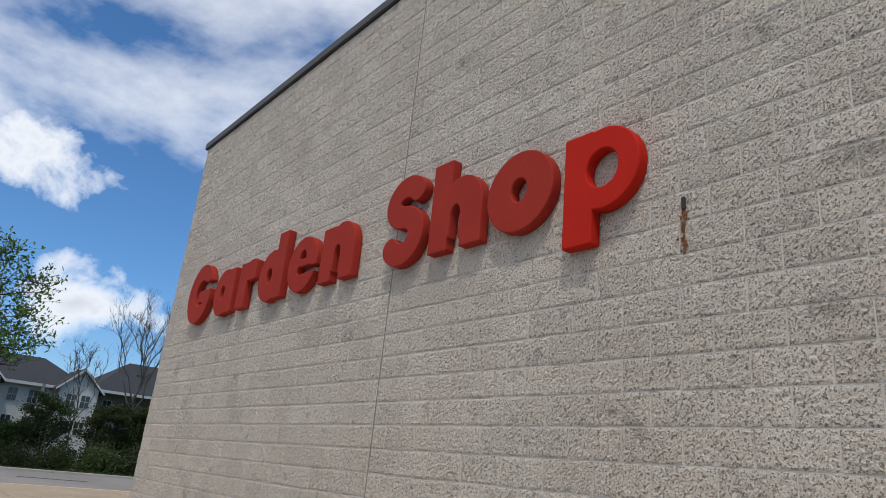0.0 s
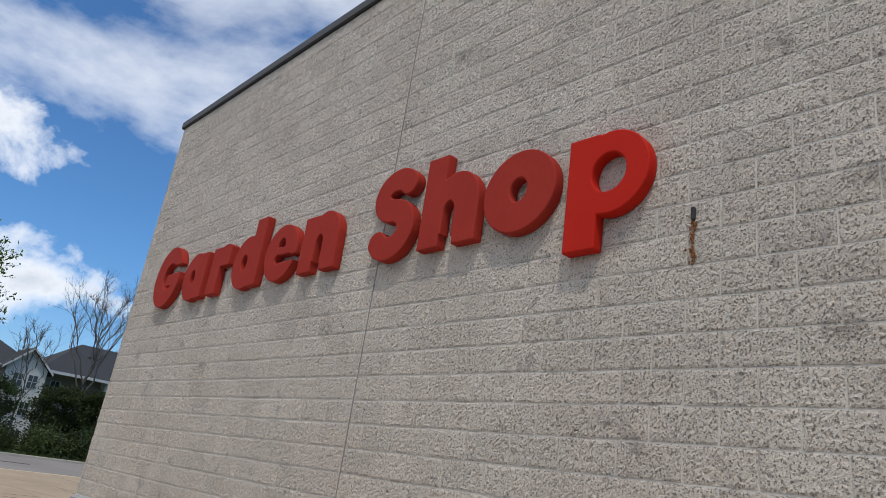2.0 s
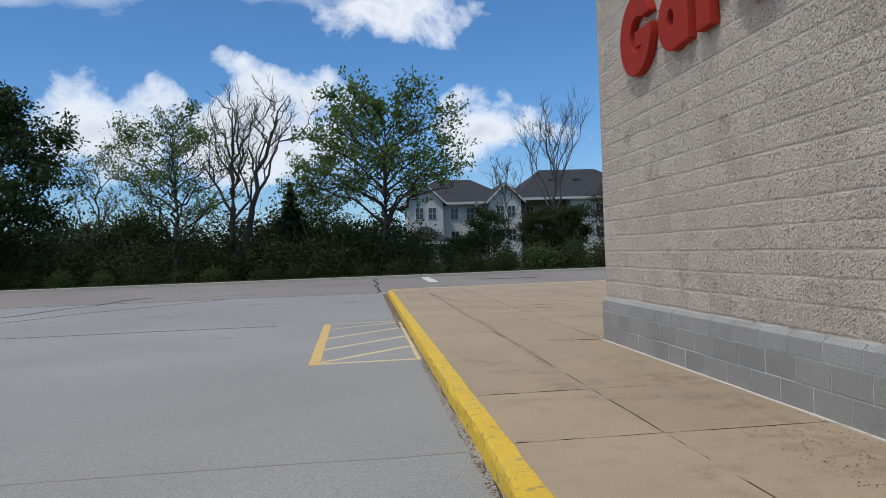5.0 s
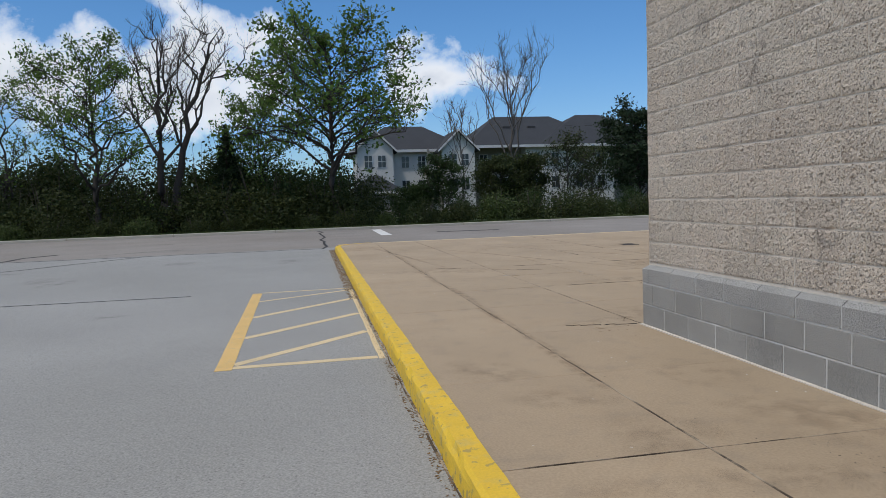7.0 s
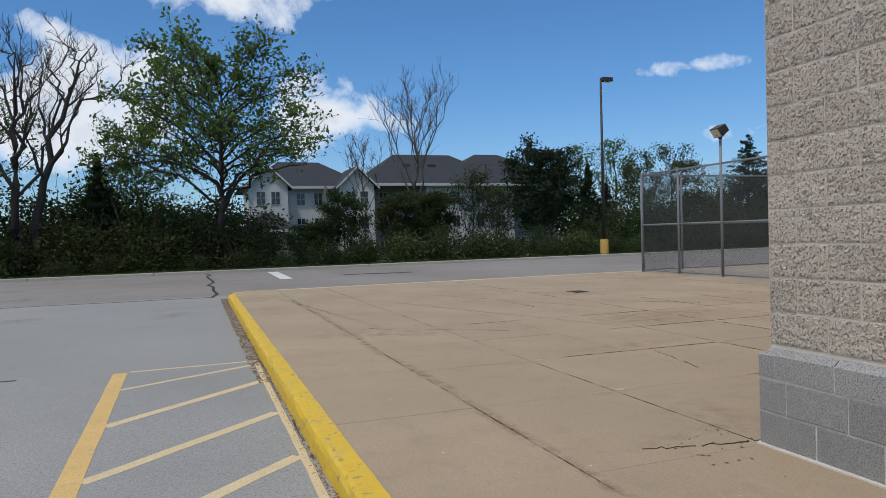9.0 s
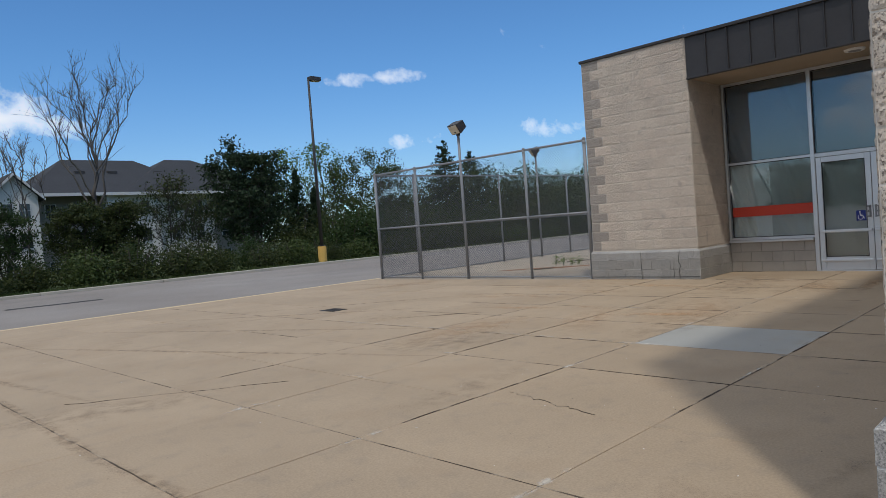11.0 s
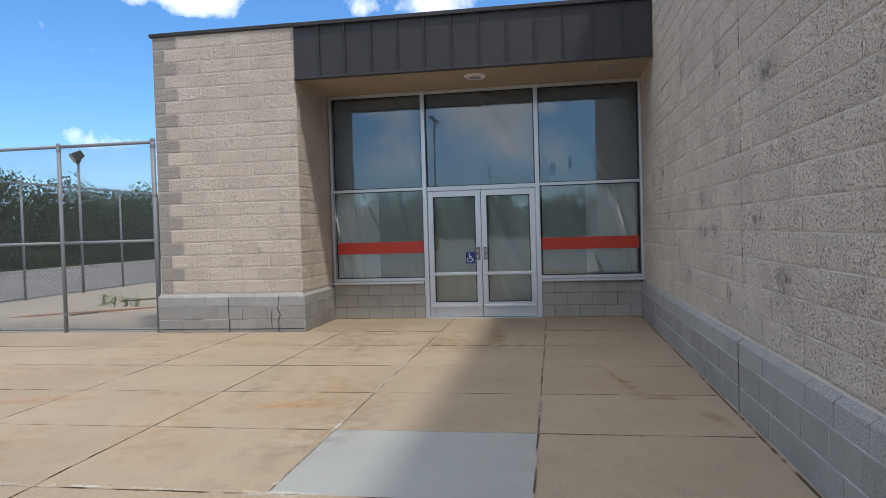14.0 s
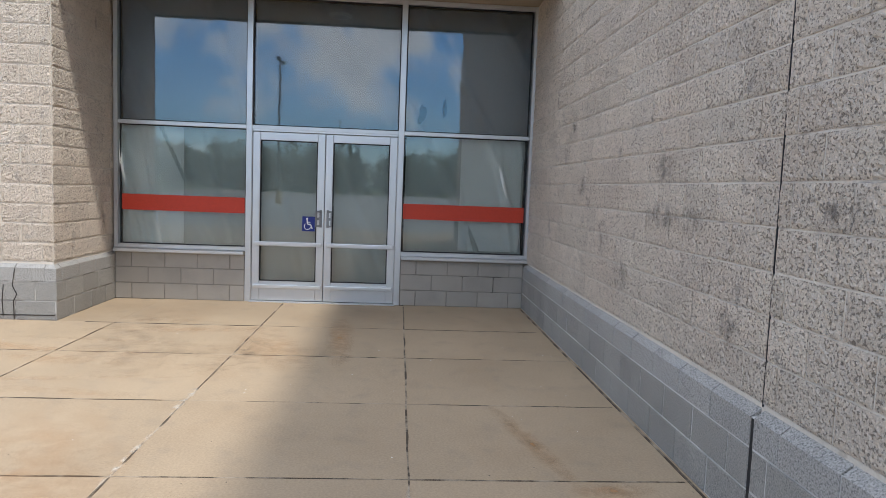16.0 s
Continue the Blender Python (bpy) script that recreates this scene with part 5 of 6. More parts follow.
# ---- far tree line ----
def woods(name, x0, x1, y0, y1, h, n, seed, label, material=None, per=420, leaf=0.75):
    nr = np.random.RandomState(seed)
    cs = []
    for k in range(n):
        c = np.array((nr.uniform(x0, x1), nr.uniform(y0, y1), 0))
        hh = h * nr.uniform(0.6, 1.1)
        p = nr.normal(size=(per, 3))
        p /= np.linalg.norm(p, axis=1, keepdims=True)
        cs.append(c + p * nr.uniform(0.6, 1.1, (per, 1)) * np.array((2.6, 2.6, hh * 0.5)) + (0, 0, hh * 0.5))
    v, f = leaf_cloud(np.concatenate(cs), leaf, nr)
    return tagged(quick_mesh(name, v, f, material or M_leafd), label, "woods", kind="stuff")


woods("far_woods", -112, -104, -70, 80, 8.5, 150, 3, "dark green line of trees across the car park")
woods("far_woods", -60, 130, 92, 105, 8, 70, 4, "distant dark green woods behind the houses")
woods("far_woods", 38, 108, 40, 49, 6.7, 76, 5, "dark green hedge along the drive", M_hedge, 1500, 0.27)


# ---- apartment house beyond the thicket ----
def window_unit(parent, x, y, z, w=0.85, h=1.2):
    b = bm_new()
    box(b, x - w / 2 - 0.06, x + w / 2 + 0.06, y - 0.06, y, z - h / 2 - 0.06, z + h / 2 + 0.06)
    f = under(part("window", b, M_trimw), parent)
    for k in (-1, 1):
        b = bm_new()
        box(b, x + k * w / 4 - w / 4 + 0.03, x + k * w / 4 + w / 4 - 0.03, y - 0.09, y - 0.058, z - h / 2, z + h / 2)
        under(part("pane", b, M_farglass), f)
    b = bm_new()
    box(b, x - w / 2, x + w / 2, y - 0.11, y - 0.088, z - 0.02, z + 0.02)
    under(part("frame", b, M_trimw), f)


def gable_bay(parent, x0, x1, y, y_back, eave, apex, material):
    xm = (x0 + x1) / 2
    b = bm_new()
    prism(b, [(x0, -1.4), (x1, -1.4), (x1, eave), (xm, apex), (x0, eave)], "y", y, y_back)
    under(part("wall", b, material), parent)
    b = bm_new()
    o, t = 0.45, 0.22
    sl = (apex - eave) / (xm - x0)
    prism(b, [(x0 - o, eave - sl * o + 0.03), (xm, apex + 0.03), (x1 + o, eave - sl * o + 0.03), (x1 + o, eave - sl * o + t), (xm, apex + t + 0.03), (x0 - o, eave - sl * o + t)], "y", y - 0.5, y_back)
    under(part("roof", b, M_roof), parent)
    b = bm_new()
    prism(b, [(x0 - o, eave - sl * o + 0.0), (xm, apex + 0.0), (x1 + o, eave - sl * o + 0.0), (x1 + o, eave - sl * o + t), (xm, apex + t + 0.02), (x0 - o, eave - sl * o + t)], "y", y - 0.56, y - 0.502)
    under(part("bargeboard", b, M_trimw), parent)


def hip_roof(parent, x0, x1, y0, y1, eave, ridge, inset):
    ym = (y0 + y1) / 2
    pts = [(x0, y0, eave), (x1, y0, eave), (x1, y1, eave), (x0, y1, eave), (x0 + inset, ym, ridge), (x1 - inset, ym, ridge)]
    fs = [(0, 1, 5, 4), (1, 2, 5), (2, 3, 4, 5), (3, 0, 4), (3, 2, 1, 0)]
    under(raw("roof", pts, fs, M_roof), parent)
    b = bm_new()
    box(b, x0 - 0.05, x1 + 0.05, y0 - 0.06, y0 - 0.002, eave - 0.22, eave + 0.06)
    under(part("gutter", b, M_trimw), parent)


house = empty("apartment_house", pose(14, 66, GZ))
for nm, q, mt in (("wall", (14.4, 20.4, 68.2, 80, -1.4, 6.9), M_siding2), ("wall", (20.4, 25.2, 66.6, 80, -1.4, 6.9), M_siding), ("wall", (25.2, 31.2, 67.4, 80, -1.4, 6.9), M_siding), ("wall", (31.2, 38, 69.5, 80, -1.4, 6.9), M_siding2),
                  ("wall", (5.6, 10.8, 68.0, 80, -1.4, 6.7), M_siding)):
    bm = bm_new()
    box(bm, *q)
    under(part(nm, bm, mt), house)
gable_bay(house, 10.8, 14.4, 65.6, 72, 6.7, 8.45, M_siding)
gable_bay(house, 1.8, 5.6, 65.6, 72, 6.7, 8.5, M_siding)
hip_roof(house, 13.6, 31.0, 66.0, 81.5, 6.9, 10.9, 5.2)
hip_roof(house, 21.6, 39.4, 65.7, 81.2, 6.87, 11.0, 7.4)
hip_roof(house, 1.2, 14.6, 67.3, 80.5, 6.7, 9.9, 4.5)
for x, y in ((12.0, 65.6), (13.3, 65.6), (3.0, 65.6), (4.4, 65.6), (7.2, 68.0), (9.0, 68.0), (16.0, 68.2), (18.6, 68.2), (21.6, 66.6), (23.8, 66.6), (27.0, 67.4), (29.6, 67.4), (33.5, 69.5)):
    for z in (5.45, 2.85, 0.25):
        window_unit(house, x, y, z)
for z in (1.45, 4.05):
    bm = bm_new()
    box(bm, 9.4, 10.75, 66.2, 67.99, z - 0.12, z + 0.06)
    bal = under(part("balcony", bm, M_siding2), house)
    bm = bm_new()
    box(bm, 9.4, 10.75, 66.2, 66.26, z + 1.0, z + 1.08)
    for k in range(12):
        box(bm, 9.42 + k * 0.118, 9.45 + k * 0.118, 66.21, 66.25, z + 0.06, z + 1.0)
    under(part("railing", bm, M_pole), bal)
for x in (9.45, 10.7):
    bm = bm_new()
    box(bm, x - 0.12, x + 0.12, 66.1, 66.34, -1.4, 6.7)
    under(part("post", bm, M_siding2), house)
for x in (19.0, 22.0, 26.5, 29.0):
    bm = bm_new()
    box(bm, x, x + 0.9, 70.4, 70.9, 9.2, 9.42)
    under(part("roof_vent", bm, M_pole), house)
tagged(house, "three-storey pale apartment house with grey hipped roofs", "house")

shed = empty("garage", pose(3.2, 61, GZ))
bm = bm_new()
box(bm, 1.0, 5.4, 59, 64, -1.4, 2.2)
under(part("wall", bm, M_siding2), shed)
hip_roof(shed, 0.6, 5.8, 58.6, 64.4, 2.2, 3.85, 2.2)
tagged(shed, "low garage with a grey hipped roof", "garage")
shed2 = empty("bungalow", pose(-32, 70, GZ))
bm = bm_new()
box(bm, -37, -28, 66, 74, -1.2, 2.6)
under(part("wall", bm, M_siding), shed2)
hip_roof(shed2, -37.5, -27.5, 65.5, 74.5, 2.6, 4.6, 3)
tagged(shed2, "low pale house seen between the trees", "house")


# ---- street lamps ----
def street_lamp(x, y, z, h, heads, label, base=True):
    T = empty("street_lamp", pose(x, y, z))
    b = bm_new()
    zb = 1.05 if base else 0
    cyl(b, (0, 0, zb - 0.02), (0, 0, h - 0.1), 0.10, 0.06, 14)
    part("pole", b, M_pole, T, smooth=True)
    if base:
        b = bm_new()
        cyl(b, (0, 0, -0.2), (0, 0, 1.05), 0.24, None, 24)
        bmesh.ops.bevel(b, geom=[e for e in b.edges if all(v.co.z > 1 for v in e.verts)], offset=0.03, segments=2, affect="EDGES")
        part("base", b, M_orange, T, "ochre painted concrete base")
        b = bm_new()
        box(b, -0.17, 0.17, -0.17, 0.17, 1.04, 1.08, 0.01)
        part("base_plate", b, M_pole, T)
    for sx in heads:
        b = bm_new()
        a = 0.55 if len(heads) > 1 else 0.0
        box(b, sx * (0.05 + a), sx * (0.75 + a), -0.19, 0.19, h - 0.12, h + 0.12, 0.04, 2)
        if a:
            cyl(b, (0, 0, h), (sx * (0.1 + a), 0, h), 0.04, None, 8)
        hd = part("lamp_head", b, M_pole, T)
        b = bm_new()
        box(b, sx * (0.2 + a), sx * (0.68 + a), -0.14, 0.14, h - 0.135, h - 0.11)
        part("lens", b, M_lens, hd)
    return tagged(T, label, "street lamp")


street_lamp(19.5, 31.4, GZ, 10.45, (1,), "tall dark street lamp on an ochre concrete base")
street_lamp(-33.5, 11.0, -0.15, 10.9, (1, -1), "tall dark car park lamp with two heads")
street_lamp(-88, 11.3, -0.15, 11.4, (1, -1), "distant dark car park lamp with two heads")


# ---- chain-link fence ----
FH = 3.05


def diamond(L_, H_, axis, ox, oy, z0):
    """Woven wire: slanting wires both ways within a panel of length L_ and height H_."""
    V, F = [], []
    st, r = 0.072, 0.0026

    def wire(a, c):
        i0 = len(V)
        d = Vector((c[0] - a[0], c[1] - a[1])).normalized()
        n = Vector((-d.y, d.x)) * r
        for p in (a, c):
            for du, dz, dn in ((n.x, n.y, -r), (-n.x, -n.y, -r), (0, 0, r)):
                u, z = p[0] + du, p[1] + dz
                V.append((ox + u, oy + dn, z0 + z) if axis == "x" else (ox + dn, oy + u, z0 + z))
        for k in range(3):
            k2 = (k + 1) % 3
            F.append((i0 + k, i0 + k2, i0 + 3 + k2, i0 + 3 + k))
    k = -int(H_ / st)
    while k * st < L_:
        u0 = k * st
        a, c = (max(u0, 0), max(-u0, 0)), (min(u0 + H_, L_), min(H_, L_ - u0))
        if c[0] - a[0] > 0.01:
            wire(a, c)
            wire((L_ - a[0], a[1]), (L_ - c[0], c[1]))
        k += 1
    return V, F


def fence_run(points, label, skip=()):
    """Posts at the points, with rails and wire between."""
    T = empty("chain_link_fence", pose(points[0][0], points[0][1], 0))
    for i, (x, y) in enumerate(points):
        if i in skip:
            continue
        b = bm_new()
        r = 0.038 if i in (0, len(points) - 1) else 0.032
        cyl(b, (x, y, -0.1), (x, y, FH + 0.03), r, None, 12)
        bmesh.ops.create_uvsphere(b, u_segments=10, v_segments=6, radius=r * 1.15, matrix=Matrix.Translation((x, y, FH + 0.03)))
        under(part("post", b, M_galv, smooth=True), T)
        for z in (0.3, 1.47, 2.2, FH - 0.06):
            b = bm_new()
            cyl(b, (x, y, z - 0.02), (x, y, z + 0.02), r * 1.2, None, 10)
            under(part("clamp", b, M_galv), T)
    for (x0, y0), (x1, y1) in zip(points, points[1:]):
        for z, r in ((FH, 0.026), (1.47, 0.026), (0.05, 0.018)):
            b = bm_new()
            cyl(b, (x0, y0, z), (x1, y1, z), r, None, 10)
            under(part("rail", b, M_galv, smooth=True), T)
        if abs(x1 - x0) > abs(y1 - y0):
            V, F = diamond(abs(x1 - x0), FH, "x", min(x0, x1), y0, 0.03)
        else:
            V, F = diamond(abs(y1 - y0), FH, "y", x0, min(y0, y1), 0.03)
        w = under(raw("wire_mesh", V, F, M_wire), T)
        w["kind"] = "stuff"
    return tagged(T, label, "fence")


fence_run([(10.12, 7.70), (10.12, 9.38), (10.12, 11.45), (10.12, 13.2), (10.12, 14.94)], "galvanised chain-link fence on steel posts beside the pier", (2,))
fence_run([(10.18, 15.0), (11.7, 15.0), (15.8, 15.0), (19.9, 15.0), (22.2, 15.0), (26.2, 15.0), (30.2, 15.0)], "galvanised chain-link fence along the drive")


def floodlight(x, y, z0, h, rz, tilt, label):
    T = empty("floodlight", pose(x, y, z0))
    b = bm_new()
    cyl(b, (0, 0, 0), (0, 0, h), 0.04, 0.035, 12)
    part("pole", b, M_galv, T, smooth=True)
    b = bm_new()
    prism(b, [(-0.20, -0.17), (-0.20, 0.17), (0.14, 0.13), (0.14, -0.13)], "x", -0.22, 0.22)
    bmesh.ops.bevel(b, geom=b.edges[:], offset=0.015, segments=1, affect="EDGES")
    m = pose(0, 0, h + 0.22, 0, 0, rz) @ pose(0, 0, 0, tilt, 0, 0) @ Matrix.Diagonal((0.82, 0.82, 0.82, 1))
    bmesh.ops.transform(b, matrix=m, verts=b.verts[:])
    hd = part("lamp_head", b, M_pole, T)
    b = bm_new()
    box(b, -0.19, 0.19, -0.212, -0.198, -0.14, 0.14, 0.004)
    bmesh.ops.transform(b, matrix=m, verts=b.verts[:])
    part("lens", b, M_lens, hd)
    b = bm_new()
    cyl(b, (0, 0, h - 0.02), (0, 0, h + 0.14), 0.05, 0.05, 10)
    for k in (-1, 1):
        box(b, k * 0.10 - 0.012, k * 0.10 + 0.012, -0.02, 0.02, h + 0.06, h + 0.2)
    box(b, -0.11, 0.11, -0.02, 0.02, h + 0.05, h + 0.075)
    part("bracket", b, M_pole, T)
    return tagged(T, label, "floodlight")


floodlight(10.12, 11.45, 0, 3.72, -95, 35, "square floodlight tilted on a tall steel post")
floodlight(17.9, 14.9, 0, 3.75, -130, 30, "square floodlight on a steel post by the far fence")

# weeds and debris inside the fence
for k, (x, y) in enumerate(((14.0, 10.9), (14.05, 11.25), (13.95, 10.6), (14.2, 11.6))):
    nr = np.random.RandomState(80 + k)
    c = nr.normal(size=(70, 3)) * (0.05, 0.05, 0.09) + (0, 0, 0.12)
    c[:, 2] = np.abs(c[:, 2])
    T = empty("weed", pose(x, y, 0))
    v, f = leaf_cloud(c, 0.05, nr)
    quick_mesh("leaf_tuft", v, f, M_leaf, T)["kind"] = "stuff"
    b = bm_new()
    for q in range(4):
        cyl(b, (0, 0, -0.01), (nr.normal() * 0.04, nr.normal() * 0.04, 0.2), 0.006, 0.002, 4)
    part("stem", b, M_bark, T)
    tagged(T, "small green weed growing from the concrete joint", "weed", "weeds")
flat_strip("rust_stain", wobble(12.2, 12.3, 14.4, 9.0, 12, 0.06, 4), [0.1, 0.25, 0.3, 0.22, 0.35, 0.3, 0.4, 0.3, 0.25, 0.3, 0.2, 0.15, 0.1], 0.004, M_rust, "rust coloured streak on the fenced concrete", "stain")



def board(x, y, length, rz, label):
    """A weathered plank lying on the concrete, slightly split at one end."""
    b = bm_new()
    box(b, -length / 2, length / 2, -0.03, 0.03, 0.002, 0.026, 0.005)
    for v in b.verts:
        v.co.z += 0.004 * math.sin(v.co.x * 3.0) + 0.002
        v.co.y += 0.008 * noise.noise(Vector((v.co.x * 4, v.co.y * 9, 1.0)))
    ob = part("board", b, M_bark2)
    ob.matrix_world = pose(x, y, 0, 0, 0, rz)
    tagged(ob, label, "board", "loose boards")


board(12.6, 10.9, 0.55, -35, "short weathered board lying on the fenced concrete")
board(15.4, 11.5, 0.9, -50, "long weathered board lying on the fenced concrete")

# ---- painted markings ----
Z = -0.147
flat_strip("road_marking", wobble(-3.98, 0.0, -4.07, 5.3, 12, 0.004, 61), 0.15, Z, M_line2, "faded yellow line beside the no-parking hatch", "marking")
flat_strip("road_marking", wobble(-3.98, 5.33, -2.56, 5.36, 8, 0.004, 62), 0.06, Z, M_line, "thin faded cream line closing the hatch", "marking")
flat_strip("road_marking", wobble(-2.575, 0.02, -2.575, 5.2, 24, 0.004, 63), 0.055, Z, M_line, "faded yellow line along the kerb", "marking")
flat_strip("road_marking", wobble(-3.91, 0.08, -2.61, 0.09, 8, 0.003, 64), 0.10, Z, M_line, "faded yellow line closing the hatch", "marking")
for k, (ya, yb) in enumerate(((4.32, 5.11), (2.84, 4.10), (1.46, 2.69), (0.19, 1.42))):
    flat_strip("road_marking", wobble(-3.91 - 0.016 * ya, ya, -2.61, yb, 8, 0.004, 65 + k), 0.11 if k else 0.075, Z - 0.001, M_line, "faded yellow slanting hatch stripe", "marking")
flat_strip("road_marking", [(0.0, 23.0), (0.12, 29.2)], 0.45, -0.149, M_white, "worn white stop bar on the drive", "marking")
# sealed cracks
flat_strip("tar_seam", wobble(-2.75, 15.6, -2.7, 30.2, 10, 0.14, 1), 0.09, Z, M_crack, "black tar seam across the drive", "crack")
flat_strip("tar_seam", wobble(-14, 5.45, -5.1, 5.45, 10, 0.03, 2), 0.05, Z, M_crack, "dark sealed joint in the car park", "crack")
flat_strip("tar_seam", wobble(-16, 16.0, -2.8, 15.9, 12, 0.08, 3), 0.10, Z, M_crack, "dark seam between car park and drive", "crack")
flat_strip("tar_seam", wobble(-14, 8.0, -11.8, 19, 9, 0.35, 6), 0.14, Z, M_crack, "wandering black tar line", "crack")
flat_strip("tar_seam", wobble(-13.2, 9.0, -8.3, 15.5, 8, 0.3, 7), 0.09, Z, M_crack, "wandering black tar line", "crack")
flat_strip("tar_seam", wobble(-12, -4.4, -2.6, -4.3, 18, 0.03, 8), 0.010, Z, M_seal, "thin dark crack in the car park", "crack")
flat_strip("tar_seam", wobble(2.4, 24.0, 5.2, 23.6, 5, 0.06, 9), 0.5, -0.151, M_crack, "dark patch on the drive", "patch")


def drain(x, y, z, w, d, label):
    T = empty("drain_grate", pose(x, y, z))
    b = bm_new()
    for q in ((-w, w, -d, -d + 0.03), (-w, w, d - 0.03, d), (-w, -w + 0.03, -d + 0.03, d - 0.03), (w - 0.03, w, -d + 0.03, d - 0.03)):
        box(b, *q, -0.02, 0.006, 0.002)
    part("frame", b, M_iron, T)
    n = int(2 * w / 0.05)
    for k in range(n):
        b = bm_new()
        x0 = -w + 0.035 + k * (2 * w - 0.07) / n
        box(b, x0, x0 + 0.028, -d + 0.03, d - 0.03, -0.015, 0.005)
        part("bar", b, M_iron, T)
    return tagged(T, label, "drain")


drain(4.68, 9.85, 0.0, 0.17, 0.22, "rusty iron drain grate in the pavement")

# ---- marks on the walls ----
def bracket():
    T = empty("rusty_bracket", pose(WX - 0.009, -9.63, 3.12))
    b = bm_new()
    box(b, -0.024, 0.0, -0.012, 0.012, 0.0, 0.085, 0.005)
    part("stub", b, M_iron, T)
    rr = random.Random(4)
    for k in range(46):
        t = (k / 46) ** 0.8
        y, z = rr.gauss(0, 0.010 + 0.004 * t), 0.02 - 0.29 * t + rr.uniform(-0.012, 0.012)
        b = bm_new()
        w, h_ = rr.uniform(0.002, 0.006), rr.uniform(0.004, 0.014) * (1.1 - 0.5 * t)
        box(b, -0.016, -0.004, y - w, y + w, z - h_, z + h_, 0.0015)
        part("rust_streak", b, M_rust, T)
    tagged(T, "rusty metal stub with a rust streak on the block wall", "bracket")


bracket()
def blotch(pos, w, h_, face, label):
    if face == "x":
        q = [(0, w / 2, -h_ / 2), (0, -w / 2, -h_ / 2), (0, -w / 2, h_ / 2), (0, w / 2, h_ / 2)]
    else:
        q = [(-w / 2, 0, -h_ / 2), (w / 2, 0, -h_ / 2), (w / 2, 0, h_ / 2), (-w / 2, 0, h_ / 2)]
    ob = raw("stain", q, [(0, 1, 2, 3)], M_wstain_x if face == "x" else M_wstain_y)
    ob.location = pos
    ob.visible_shadow = False
    structure(ob, label, "stain")


rr = random.Random(91)
for x, z, w, h_ in ((7.0, 1.42, 0.75, 0.22), (6.55, 1.40, 0.5, 0.2), (6.95, 1.72, 0.3, 0.3), (8.2, 1.2, 0.3, 0.35), (8.9, 1.6, 0.25, 0.3), (5.2, 1.5, 0.5, 0.25), (7.7, 0.95, 0.35, 0.3), (4.6, 1.1, 0.5, 0.3), (6.0, 0.9, 0.3, 0.25),
                    (9.3, 2.2, 0.3, 0.4), (4.9, 2.5, 0.6, 0.3), (6.3, 2.9, 0.4, 0.5), (7.9, 3.2, 0.4, 0.6)):
    blotch((x, WY + 0.020, z), w, h_, "y", "dark weathered blotch on the shaded block wall")
for y, z, w, h_ in ((-10.15, 4.17, 0.3, 0.2), (-10.41, 2.43, 0.25, 0.2), (-9.14, 1.93, 0.35, 0.2), (-6.4, 3.82, 0.2, 0.2), (-4.5, 1.43, 0.14, 0.12), (-5.9, 2.7, 0.3, 0.2), (-3.3, 2.4, 0.3, 0.2), (-10.6, 3.2, 0.4, 0.2), (-8.0, 1.1, 0.5, 0.2),
                    (-7.3, 5.2, 0.4, 0.3), (-2.0, 1.2, 0.3, 0.2), (-1.0, 2.6, 0.3, 0.3)):
    blotch((WX - 0.021, y, z), w, h_, "x", "dark weathered blotch on the block wall")
# thin bead of light mortar and litter at the foot of the wall
bm = bm_new()
box(bm, -0.03, 0.004, -29.9, -0.0, -0.02, 0.006)
structure(part("trim", bm, M_mortar), "pale sealant bead at the foot of the wall", "sealant")
bm = bm_new()
box(bm, 0.004, 2.4, -0.004, 0.010, -0.02, 0.006)
structure(part("trim", bm, M_whitev), "white sealant bead at the foot of the wall", "sealant")
bm = bm_new()
box(bm, 0.004, 11.4, 0.0145, 0.03, -0.02, 0.004)
structure(part("trim", bm, M_jdirt), "dark dirt line at the foot of the wall", "sealant")


def wall_crack(pts, label):
    """A dark jagged crack standing on the face of the pier's base."""
    b = bm_new()
    for (y0, z0), (y1, z1) in zip(pts, pts[1:]):
        cyl(b, (PX - 0.0505, y0, z0), (PX - 0.0505, y1, z1), 0.005, None, 5)
    structure(part("crack", b, M_joint2), label, "crack")


wall_crack([(6.45, 0.005), (6.45, 0.19), (6.455, 0.38), (6.45, 0.54)], "dark open joint in the grey base blocks")
wall_crack([(5.63, 0.005), (5.635, 0.20), (5.60, 0.27), (5.645, 0.36), (5.62, 0.54)], "dark jagged crack in the grey base blocks")
wall_crack([(5.74, 0.04), (5.75, 0.2), (5.735, 0.37)], "dark jagged crack in the grey base blocks")
wall_crack([(7.62, 0.05), (6.9, 0.055), (6.0, 0.05), (5.22, 0.055)], "dark dirt line along the foot of the pier")


